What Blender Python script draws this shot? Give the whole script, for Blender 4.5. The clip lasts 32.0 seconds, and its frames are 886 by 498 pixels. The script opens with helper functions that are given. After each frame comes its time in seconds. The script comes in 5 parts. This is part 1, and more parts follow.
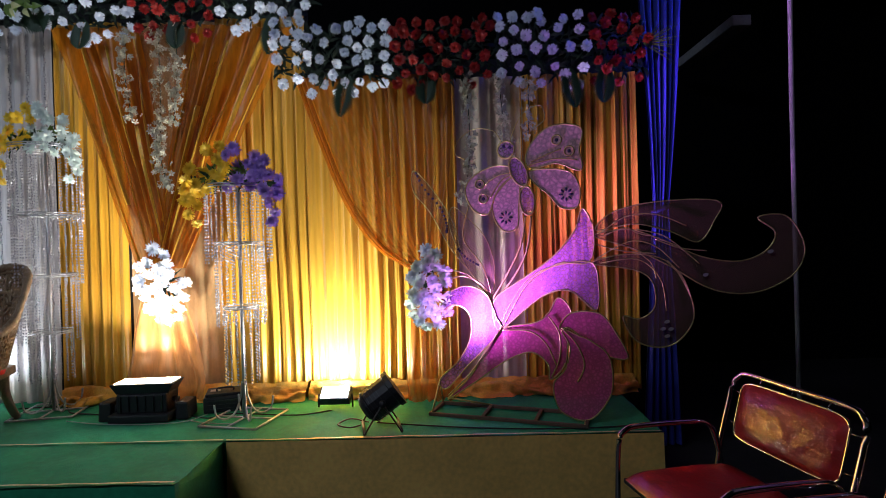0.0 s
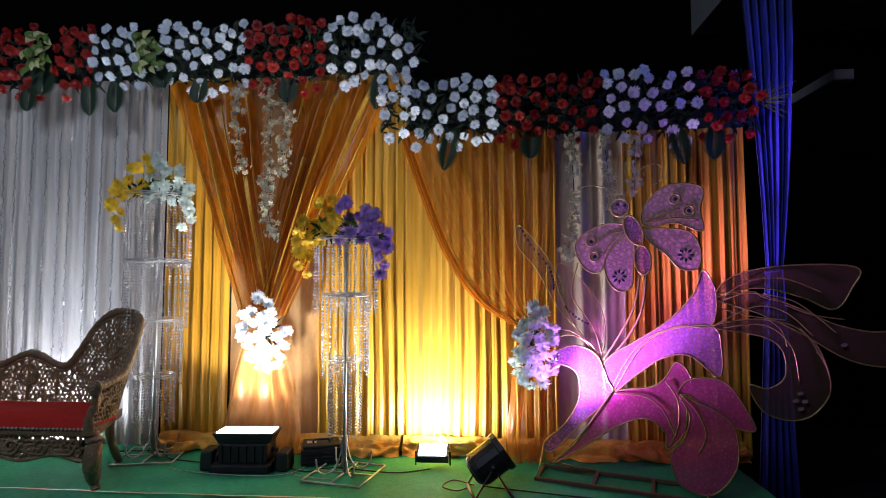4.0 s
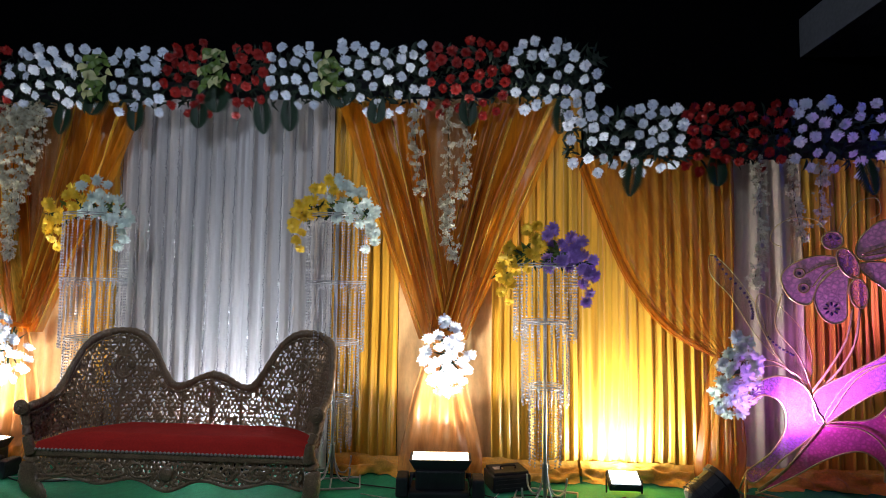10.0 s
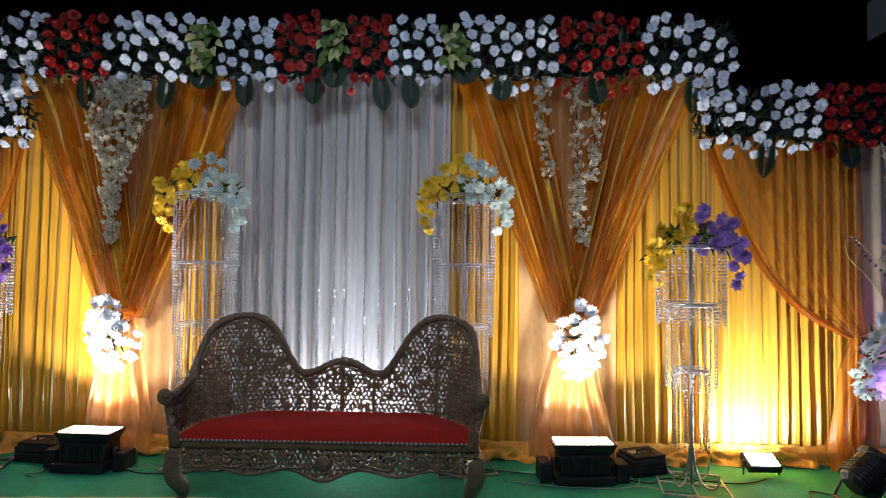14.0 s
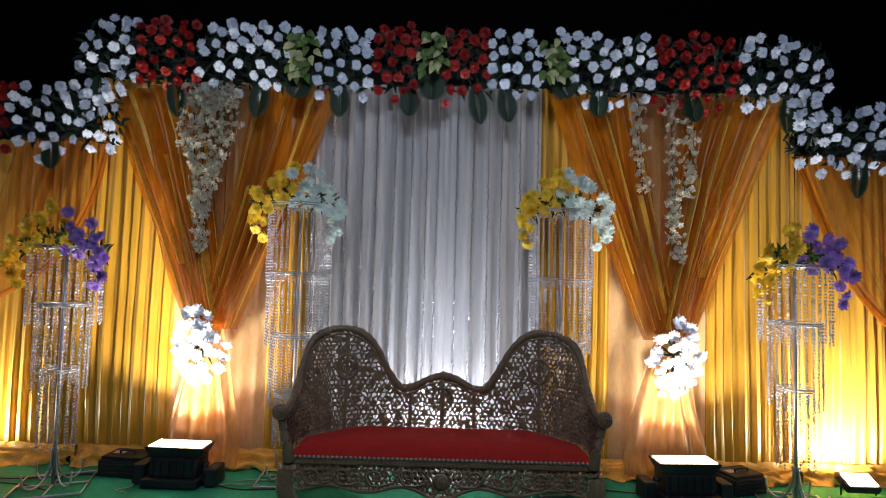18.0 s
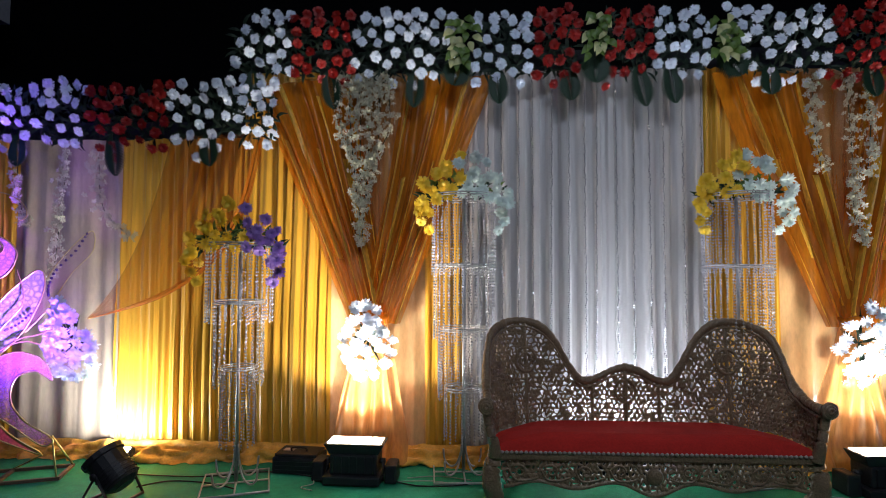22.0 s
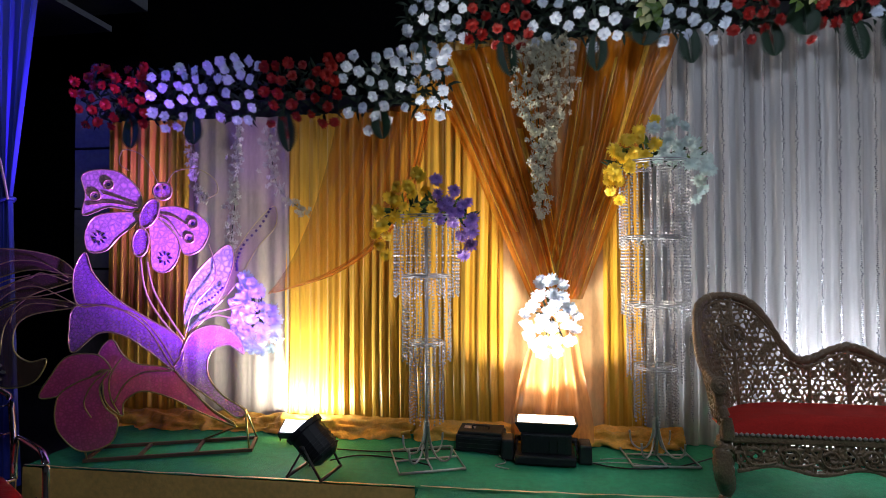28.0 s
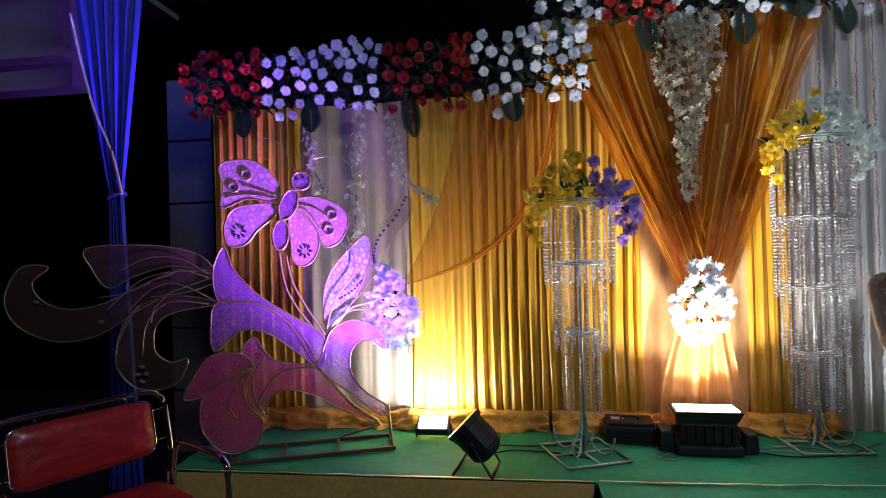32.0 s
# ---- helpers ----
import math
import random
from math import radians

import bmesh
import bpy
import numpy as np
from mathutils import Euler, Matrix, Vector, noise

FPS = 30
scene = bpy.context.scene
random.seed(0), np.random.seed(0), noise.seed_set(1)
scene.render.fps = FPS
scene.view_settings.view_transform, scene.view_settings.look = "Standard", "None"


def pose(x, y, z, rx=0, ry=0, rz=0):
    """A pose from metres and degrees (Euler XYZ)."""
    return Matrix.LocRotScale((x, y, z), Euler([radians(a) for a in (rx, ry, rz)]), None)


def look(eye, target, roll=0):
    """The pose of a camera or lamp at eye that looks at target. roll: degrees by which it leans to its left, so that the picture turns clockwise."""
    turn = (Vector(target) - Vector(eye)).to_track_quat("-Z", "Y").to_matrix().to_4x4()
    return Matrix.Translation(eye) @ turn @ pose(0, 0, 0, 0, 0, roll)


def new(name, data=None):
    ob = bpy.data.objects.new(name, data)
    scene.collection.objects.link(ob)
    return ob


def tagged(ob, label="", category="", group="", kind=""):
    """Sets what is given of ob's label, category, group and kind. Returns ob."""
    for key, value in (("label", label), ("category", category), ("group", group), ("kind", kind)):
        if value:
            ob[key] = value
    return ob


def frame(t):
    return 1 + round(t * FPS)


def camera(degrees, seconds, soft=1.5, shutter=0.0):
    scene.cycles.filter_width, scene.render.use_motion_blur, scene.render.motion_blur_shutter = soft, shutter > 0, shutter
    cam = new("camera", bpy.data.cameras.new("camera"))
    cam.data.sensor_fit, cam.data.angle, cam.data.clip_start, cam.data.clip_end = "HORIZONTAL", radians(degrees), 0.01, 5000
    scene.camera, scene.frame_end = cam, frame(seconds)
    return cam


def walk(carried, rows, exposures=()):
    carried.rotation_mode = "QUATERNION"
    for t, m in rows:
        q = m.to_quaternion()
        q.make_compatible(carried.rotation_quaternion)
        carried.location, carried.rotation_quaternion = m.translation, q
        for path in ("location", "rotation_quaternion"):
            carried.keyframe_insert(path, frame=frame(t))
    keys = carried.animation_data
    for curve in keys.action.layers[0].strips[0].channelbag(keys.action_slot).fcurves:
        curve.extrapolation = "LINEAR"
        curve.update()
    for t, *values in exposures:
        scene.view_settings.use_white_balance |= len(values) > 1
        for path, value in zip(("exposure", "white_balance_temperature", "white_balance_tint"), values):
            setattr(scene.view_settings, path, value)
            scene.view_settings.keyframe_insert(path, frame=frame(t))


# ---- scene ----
cam = camera(78.9, 32.0, soft=0.9)
PATH = [
    (0, (3.523, -3.576, 1.07), (3.494, -1.576, 1.049), -1.6),
    (0.5, (3.537, -3.53, 1.106), (3.484, -1.531, 1.143), -2.0),
    (1, (3.535, -3.542, 1.191), (3.415, -1.546, 1.244), -2.5),
    (1.5, (3.497, -3.572, 1.181), (3.349, -1.579, 1.25), -2.3),
    (2, (3.473, -3.579, 1.186), (3.331, -1.585, 1.259), -1.2),
    (2.5, (3.396, -3.569, 1.171), (3.225, -1.577, 1.235), -1.0),
    (3, (3.298, -3.56, 1.153), (3.122, -1.57, 1.237), -1.7),
    (3.5, (3.205, -3.554, 1.164), (3.029, -1.565, 1.284), -0.3),
    (5.5, (2.639, -3.595, 1.31), (2.537, -1.598, 1.382), -1.1),
    (6, (2.563, -3.552, 1.322), (2.432, -1.557, 1.377), -0.6),
    (6.5, (2.46, -3.535, 1.279), (2.347, -1.539, 1.334), 0.0),
    (7, (2.343, -3.543, 1.285), (2.25, -1.547, 1.361), 0.1),
    (7.5, (2.302, -3.57, 1.351), (2.121, -1.581, 1.459), 0.5),
    (8, (2.215, -3.62, 1.335), (2.097, -1.627, 1.434), -0.3),
    (8.5, (2.135, -3.678, 1.327), (2.096, -1.682, 1.447), -0.4),
    (9, (2.09, -3.684, 1.361), (1.992, -1.689, 1.461), 0.1),
    (9.5, (1.978, -3.661, 1.321), (1.857, -1.667, 1.432), 0.3),
    (10, (1.774, -3.65, 1.34), (1.646, -1.658, 1.466), 0.7),
    (10.5, (1.622, -3.647, 1.349), (1.481, -1.656, 1.472), 1.2),
    (11, (1.463, -3.653, 1.343), (1.348, -1.658, 1.42), 0.1),
    (11.5, (1.344, -3.656, 1.331), (1.239, -1.66, 1.4), -0.3),
    (12, (1.274, -3.621, 1.305), (1.177, -1.625, 1.384), 0.6),
    (12.5, (1.164, -3.601, 1.315), (1.093, -1.604, 1.405), 0.2),
    (13, (1.041, -3.601, 1.337), (0.952, -1.606, 1.438), 0.5),
    (13.5, (0.87, -3.617, 1.355), (0.816, -1.618, 1.419), 0.7),
    (14, (0.744, -3.593, 1.315), (0.697, -1.595, 1.386), 0.6),
    (14.5, (0.703, -3.541, 1.301), (0.637, -1.545, 1.419), -1.3),
    (16.5, (0.337, -3.595, 1.29), (0.341, -1.599, 1.411), 0.8),
    (17, (0.226, -3.586, 1.29), (0.22, -1.59, 1.418), 1.4),
    (17.5, (0.134, -3.571, 1.32), (0.123, -1.574, 1.429), 1.1),
    (18, (0.018, -3.574, 1.331), (0.014, -1.576, 1.439), 1.5),
    (18.5, (-0.099, -3.577, 1.344), (-0.099, -1.578, 1.421), -0.3),
    (19, (-0.254, -3.576, 1.322), (-0.29, -1.577, 1.382), 0.2),
    (19.5, (-0.41, -3.54, 1.326), (-0.44, -1.542, 1.423), -0.3),
    (20, (-0.454, -3.478, 1.33), (-0.59, -1.486, 1.445), -0.1),
    (20.5, (-0.679, -3.493, 1.333), (-0.785, -1.498, 1.431), 0.6),
    (21, (-0.786, -3.5, 1.342), (-0.831, -1.501, 1.393), -0.8),
    (21.5, (-0.851, -3.512, 1.295), (-0.917, -1.514, 1.353), 0.0),
    (22, (-0.937, -3.494, 1.286), (-1.022, -1.497, 1.376), 0.2),
    (22.5, (-1.072, -3.46, 1.317), (-1.214, -1.467, 1.414), -1.0),
    (23, (-1.189, -3.429, 1.3), (-1.364, -1.441, 1.42), -0.5),
    (23.5, (-1.324, -3.461, 1.329), (-1.49, -1.469, 1.412), -1.0),
    (24, (-1.337, -3.467, 1.296), (-1.508, -1.476, 1.371), -0.6),
    (24.5, (-1.372, -3.457, 1.252), (-1.651, -1.478, 1.333), -1.3),
    (25, (-1.394, -3.467, 1.248), (-1.766, -1.503, 1.322), -0.9),
    (25.5, (-1.417, -3.529, 1.302), (-1.787, -1.564, 1.339), -0.5),
    (27.5, (-1.696, -3.454, 1.241), (-1.931, -1.468, 1.275), -0.5),
    (28, (-1.794, -3.424, 1.208), (-2.063, -1.443, 1.245), -0.1),
    (28.5, (-1.963, -3.447, 1.198), (-2.202, -1.462, 1.248), -1.2),
    (29, (-2.164, -3.47, 1.228), (-2.346, -1.479, 1.249), -0.4),
    (29.5, (-2.236, -3.446, 1.18), (-2.422, -1.456, 1.227), -0.4),
    (30, (-2.382, -3.395, 1.212), (-2.635, -1.411, 1.266), -1.8),
    (30.5, (-2.47, -3.398, 1.195), (-2.792, -1.416, 1.242), -0.8),
    (31, (-2.539, -3.398, 1.175), (-2.73, -1.407, 1.201), -1.6),
    (31.5, (-2.623, -3.401, 1.185), (-2.867, -1.416, 1.204), -1.6),
    (32, (-2.702, -3.409, 1.197), (-2.962, -1.426, 1.203), -1.5),
]
walk(cam, [(t, look(eye, target, roll)) for t, eye, target, roll in PATH])

# ---------------------------------------------------------------- light
from mathutils.geometry import tessellate_polygon

world = bpy.data.worlds.new("night_hall")
world.use_nodes = True
world.node_tree.nodes["Background"].inputs[0].default_value = (0.55, 0.62, 0.8, 1)
world.node_tree.nodes["Background"].inputs[1].default_value = 0.003
scene.world = world


def lamp(name, kind, energy, colour, m, size=0.2, size_y=None, angle=60, blend=0.6, spread=180):
    data = bpy.data.lights.new(name, kind)
    data.energy, data.color = energy, colour
    if kind == "AREA":
        data.shape, data.size, data.size_y = "RECTANGLE", size, size_y or size
        data.spread = radians(spread)
    else:
        data.shadow_soft_size = size
    if kind == "SPOT":
        data.spot_size, data.spot_blend = radians(angle), blend
    ob = new(name, data)
    ob.matrix_world = m
    return ob


WARM, COOL, VIOLET, BLUE = (1.0, 0.90, 0.74), (0.78, 0.87, 1.0), (0.42, 0.11, 1.0), (0.05, 0.09, 1.0)
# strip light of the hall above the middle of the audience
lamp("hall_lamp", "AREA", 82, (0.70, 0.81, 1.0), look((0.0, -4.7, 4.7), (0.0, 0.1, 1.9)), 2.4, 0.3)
for x, y in ((1.55, -0.19), (-1.62, -0.15)):
    # floods under the tied drapes: a wide glow and a beam straight up
    lamp("drape_flood_lamp", "SPOT", 46 if x > 0 else 66, (1.0, 0.93, 0.82), look((x, y - 0.05, 0.262), (x, y + 0.10, 1.6)), 0.02, angle=136, blend=0.4)
    lamp("drape_flood_beam", "SPOT", 115 if x > 0 else 165, (1.0, 0.95, 0.88), look((x, y - 0.05, 0.270), (x, 0.20, 2.2)), 0.06, angle=84, blend=1.0)
for x, y in ((2.73, 0.0), (-3.24, 0.02)):
    # bright LED floods at the foot of the side curtains
    lamp("side_flood_lamp", "AREA", 35 if x > 0 else 24, (0.93, 0.97, 1.0), look((x, y + 0.04, 0.13), (x, y + 0.19, 0.55)), 0.16, 0.10)
    lamp("side_flood_beam", "SPOT", 17, (1.0, 0.92, 0.80), look((x, y, 0.14), (x, -0.02, 2.4)), 0.05, angle=70, blend=1.0)
lamp("throne_flood_lamp", "AREA", 12, COOL, look((0.05, 0.04, 0.17), (0.05, 0.13, 1.6)), 0.5, 0.10)
lamp("throne_flood_high", "SPOT", 60, COOL, look((0.05, -0.02, 0.18), (0.0, 0.16, 2.7)), 0.1, angle=46, blend=1.0)
for x in (-0.42, 0.08, 0.56):
    lamp("throne_flood_beam", "SPOT", 22, (0.78, 0.88, 1.0), look((0.05 + 0.4 * (x - 0.05), 0.0, 0.18), (x, 0.02, 2.9)), 0.12, angle=62, blend=1.0)
for x, y, z, near, far, hue in ((3.18, -0.42, 0.24, (3.77, -0.27, 0.68), (3.95, -0.30, 0.95), (0.64, 0.20, 1.0)), (-3.02, -0.56, 0.26, (-3.82, -0.38, 1.12), (-3.90, -0.42, 1.30), (0.30, 0.085, 1.0))):
    # the round cans: a tight bright beam within a wider one
    lamp("wash_lamp_beam", "SPOT", 860 if x > 0 else 900, hue, look((x, y, z), near), 0.05, angle=34 if x > 0 else 46, blend=1.0)
    lamp("wash_lamp", "SPOT", 190 if x > 0 else 320, hue, look((x, y, z), far), 0.06, angle=76, blend=1.0)
# the coloured lamps that light the side curtains; the left one is unseen, added
lamp("side_wash_lamp", "SPOT", 55, BLUE, look((5.94, -0.22, 2.75), (4.94, 0.12, 2.45)), 0.05, angle=58, blend=0.7)
lamp("side_wash_lamp", "SPOT", 78, BLUE, look((-6.25, -1.02, 3.35), (-5.30, -0.10, 2.75)), 0.05, angle=58, blend=0.7)


# ---------------------------------------------------------------- materials
def material(name, colour, rough=0.6, metal=0.0, vary=0.15, scale=8.0, bump=0.0, bump_scale=60.0, sheen=0.0, clear=0.0, through_light=0.0,
             holes=0.0, emit=0.0, by_object=0.0, stretch=(1, 1, 1), coat=0.0, crackle=0.0, gloss=0.5):
    m = bpy.data.materials.new(name)
    m.use_nodes = True
    nt = m.node_tree
    n, l = nt.nodes, nt.links
    b = n["Principled BSDF"]
    b.inputs["Roughness"].default_value, b.inputs["Metallic"].default_value = rough, metal
    b.inputs["Sheen Weight"].default_value, b.inputs["Coat Weight"].default_value = sheen, coat
    b.inputs["Specular IOR Level"].default_value = gloss
    tc = n.new("ShaderNodeTexCoord")
    mp = n.new("ShaderNodeMapping")
    mp.inputs["Scale"].default_value = stretch
    l.new(tc.outputs["Object"], mp.inputs["Vector"])
    big, fine = n.new("ShaderNodeTexNoise"), n.new("ShaderNodeTexNoise")
    big.inputs["Scale"].default_value, fine.inputs["Scale"].default_value = scale, scale * 9
    big.inputs["Detail"].default_value = 4
    l.new(mp.outputs[0], big.inputs["Vector"])
    l.new(mp.outputs[0], fine.inputs["Vector"])
    add = n.new("ShaderNodeMath")
    add.operation = "ADD"
    l.new(big.outputs["Fac"], add.inputs[0])
    l.new(fine.outputs["Fac"], add.inputs[1])
    val = add.outputs[0]
    if by_object:
        info = n.new("ShaderNodeObjectInfo")
        mul = n.new("ShaderNodeMath")
        mul.operation = "MULTIPLY_ADD"
        mul.inputs[1].default_value = by_object
        l.new(info.outputs["Random"], mul.inputs[0])
        l.new(val, mul.inputs[2])
        val = mul.outputs[0]
    if crackle:
        vor, edge = n.new("ShaderNodeTexVoronoi"), n.new("ShaderNodeMath")
        vor.feature = "DISTANCE_TO_EDGE"
        vor.inputs["Scale"].default_value = crackle
        edge.operation = "MULTIPLY_ADD"
        edge.inputs[1].default_value = 2.6
        l.new(mp.outputs[0], vor.inputs["Vector"])
        l.new(vor.outputs["Distance"], edge.inputs[0])
        lower = n.new("ShaderNodeMath")
        lower.operation = "SUBTRACT"
        lower.inputs[1].default_value = 0.45
        l.new(val, lower.inputs[0])
        l.new(lower.outputs[0], edge.inputs[2])
        val = edge.outputs[0]
    rng = n.new("ShaderNodeMapRange")
    rng.inputs["From Min"].default_value, rng.inputs["From Max"].default_value = 0.55, 1.45 + by_object
    rng.inputs["To Min"].default_value, rng.inputs["To Max"].default_value = 1 - vary, 1 + vary
    l.new(val, rng.inputs["Value"])
    mix = n.new("ShaderNodeMix")
    mix.data_type, mix.blend_type = "RGBA", "MULTIPLY"
    mix.inputs[0].default_value = 1.0
    mix.inputs[6].default_value = (*colour, 1)
    l.new(rng.outputs[0], mix.inputs[7])
    l.new(mix.outputs[2], b.inputs["Base Color"])
    if bump:
        bt, bn = n.new("ShaderNodeTexNoise"), n.new("ShaderNodeBump")
        bt.inputs["Scale"].default_value, bt.inputs["Detail"].default_value = bump_scale, 3
        bn.inputs["Strength"].default_value, bn.inputs["Distance"].default_value = bump, 0.01
        l.new(mp.outputs[0], bt.inputs["Vector"])
        l.new(bt.outputs["Fac"], bn.inputs["Height"])
        l.new(bn.outputs[0], b.inputs["Normal"])
    out = n["Material Output"]
    shader = b.outputs[0]
    if through_light:
        tr, ms = n.new("ShaderNodeBsdfTranslucent"), n.new("ShaderNodeMixShader")
        ms.inputs[0].default_value = through_light
        l.new(mix.outputs[2], tr.inputs["Color"])
        l.new(shader, ms.inputs[1])
        l.new(tr.outputs[0], ms.inputs[2])
        shader = ms.outputs[0]
    if holes:
        tp, ms = n.new("ShaderNodeBsdfTransparent"), n.new("ShaderNodeMixShader")
        ms.inputs[0].default_value = holes
        l.new(shader, ms.inputs[1])
        l.new(tp.outputs[0], ms.inputs[2])
        shader = ms.outputs[0]
    if emit:
        b.inputs["Emission Color"].default_value = (*colour, 1)
        b.inputs["Emission Strength"].default_value = emit
    l.new(shader, out.inputs["Surface"])
    return m


SILK = (1, 1, 0.05)
YELLOW = material("yellow_satin", (0.80, 0.42, 0.035), 0.34, vary=0.12, scale=6, bump=0.25, bump_scale=90, sheen=0.3, through_light=0.12, stretch=SILK)
WHITE_CLOTH = material("silver_grey_satin", (0.62, 0.58, 0.58), 0.45, vary=0.10, scale=6, bump=0.25, bump_scale=90, sheen=0.3, through_light=0.12, stretch=SILK)
PEACH = material("peach_satin", (0.72, 0.46, 0.22), 0.27, vary=0.16, scale=6, bump=0.5, bump_scale=12, sheen=0.2, stretch=(1, 1, 0.35))
CREAM = material("cream_satin", (0.56, 0.45, 0.34), 0.30, vary=0.14, scale=6, bump=0.5, bump_scale=12, sheen=0.2, stretch=(1, 1, 0.35))
ORGANZA = material("orange_organza", (0.76, 0.26, 0.012), 0.28, vary=0.40, scale=5, bump=0.6, bump_scale=26, through_light=0.30, holes=0.27, stretch=(1, 1, 0.12))
SHEER = material("sheer_orange_organza", (0.74, 0.25, 0.015), 0.35, vary=0.25, scale=7, bump=0.4, bump_scale=60, through_light=0.3, holes=0.55, stretch=(1, 1, 0.2))
TAIL = material("peach_gold_organza", (0.80, 0.36, 0.11), 0.30, vary=0.35, scale=6, bump=0.5, bump_scale=14, through_light=0.25, holes=0.40, stretch=(1, 1, 0.2))
# brighter gold than the organza: colour of the light caught on its folds
FOLD_HIGHLIGHT = material("satin_fold_highlight", (0.88, 0.50, 0.05), 0.26, vary=0.35, scale=9, bump=0.6, bump_scale=45, sheen=0.2, through_light=0.15, stretch=(1, 1, 0.3))
CRUMPLED = material("orange_lining_cloth", (0.80, 0.41, 0.05), 0.5, vary=0.25, scale=9, bump=0.4, bump_scale=40, sheen=0.2)
CARPET = material("green_carpet", (0.013, 0.31, 0.15), 0.8, vary=0.28, scale=3, bump=0.5, bump_scale=220)
MUSTARD = material("mustard_skirt_cloth", (0.92, 0.58, 0.17), 0.6, vary=0.2, scale=4, bump=0.4, bump_scale=30)
RIBBON = material("pale_gold_ribbon", (0.75, 0.66, 0.42), 0.35, metal=0.3, vary=0.3, scale=14, bump=0.4)
PETAL_WHITE = material("white_silk_petal", (0.82, 0.88, 1.0), 0.5, vary=0.08, scale=30, through_light=0.10, by_object=0.2)
PETAL_PALE = material("pale_mint_petal", (0.80, 0.90, 0.86), 0.55, vary=0.14, scale=30, through_light=0.12, by_object=0.5)
PETAL_RED = material("red_silk_petal", (0.34, 0.011, 0.008), 0.5, vary=0.25, scale=30, through_light=0.14, by_object=0.6)
PETAL_YELLOW = material("yellow_silk_petal", (1.0, 0.70, 0.05), 0.5, vary=0.2, scale=30, through_light=0.06, by_object=0.6)
PETAL_PURPLE = material("purple_silk_petal", (0.42, 0.25, 0.72), 0.5, vary=0.3, scale=30, through_light=0.12, by_object=0.8)
BLOSSOM = material("cream_blossom", (0.66, 0.64, 0.50), 0.6, vary=0.25, scale=40, through_light=0.3)
LEAF = material("dark_green_leaf", (0.011, 0.042, 0.017), 0.55, vary=0.4, scale=20, through_light=0.15)
# LEAF again, darkened by the shade in the gaps between garland flowers
LEAF_SHADED = material("shaded_green_leaf", (0.006, 0.020, 0.009), 0.6, vary=0.4, scale=20, through_light=0.1)
LEAF_MID = material("mid_green_leaf", (0.12, 0.20, 0.04), 0.45, vary=0.4, scale=25, through_light=0.15)
LEAF_LIGHT = material("cream_green_leaf", (0.58, 0.58, 0.28), 0.45, vary=0.4, scale=25, through_light=0.15)
WOOD = material("carved_dark_wood", (0.27, 0.180, 0.105), 0.30, vary=0.45, scale=14, bump=0.6, bump_scale=70, coat=0.15)
VELVET = material("red_velvet", (0.64, 0.026, 0.016), 0.9, vary=0.18, scale=10, bump=0.2, bump_scale=200)
STUD = material("pale_braid", (0.55, 0.45, 0.38), 0.5, vary=0.3, scale=60, bump=0.4)
SILVER = material("silver_painted_iron", (0.55, 0.56, 0.58), 0.35, metal=0.7, vary=0.2, scale=20, bump=0.2)
CRYSTAL = material("clear_acrylic_bead", (0.50, 0.49, 0.53), 0.45, metal=0.4, vary=0.5, scale=300, through_light=0.15)
SILVER_BEAD = material("silver_bead", (0.30, 0.29, 0.31), 0.30, metal=0.85, vary=0.5, scale=200)
GOLD = material("gold_painted_tube", (0.62, 0.52, 0.22), 0.32, metal=0.7, vary=0.2, scale=30, bump=0.2)
PINK_NET = material("pink_sequin_net", (0.80, 0.14, 0.42), 0.45, vary=0.26, scale=34, bump=0.2, bump_scale=80, through_light=0.35, holes=0.46, crackle=46)
LILAC_NET = material("lilac_sequin_net", (0.56, 0.25, 0.62), 0.45, vary=0.26, scale=34, bump=0.2, bump_scale=80, through_light=0.3, holes=0.57, crackle=46)
WING_NET = material("pale_pink_crushed_net", (0.82, 0.52, 0.60), 0.4, vary=0.30, scale=26, bump=0.35, bump_scale=60, through_light=0.3, holes=0.10, crackle=34)
DARK_NET = material("brown_net", (0.15, 0.085, 0.06), 0.6, vary=0.3, scale=30, through_light=0.2, holes=0.55)
CLEAR_NET = material("clear_mint_net", (0.62, 0.74, 0.66), 0.4, vary=0.42, scale=26, bump=0.6, bump_scale=60, through_light=0.3, holes=0.3, crackle=30)
THIN_VEIL = material("sheerest_orange_organza", (0.60, 0.17, 0.012), 0.35, vary=0.4, scale=7, bump=0.4, bump_scale=60, through_light=0.3, holes=0.56, stretch=(1, 1, 0.2))
HALF_VEIL = material("thin_orange_organza", (0.68, 0.21, 0.018), 0.35, vary=0.3, scale=7, bump=0.4, bump_scale=60, through_light=0.3, holes=0.46, stretch=(1, 1, 0.2))
RUST = material("brown_primed_iron", (0.13, 0.075, 0.05), 0.6, vary=0.4, scale=20, bump=0.3)
SHEER_NET = material("sheer_brown_net", (0.45, 0.28, 0.2), 0.5, vary=0.3, scale=30, through_light=0.2, holes=0.86)
MOTIF = material("dark_blue_gem", (0.05, 0.03, 0.10), 0.2, vary=0.3, scale=80)
BLACK = material("black_powder_coat", (0.018, 0.018, 0.022), 0.45, vary=0.4, scale=12, bump=0.25, bump_scale=150)
GLOW_WARM = material("lit_flood_glass", (1.0, 0.86, 0.66), 0.3, emit=14)
GLOW_WHITE = material("lit_led_glass", (0.82, 0.93, 1.0), 0.3, emit=40)
GLASS_DARK = material("lamp_lens", (0.05, 0.04, 0.08), 0.1, vary=0.2)
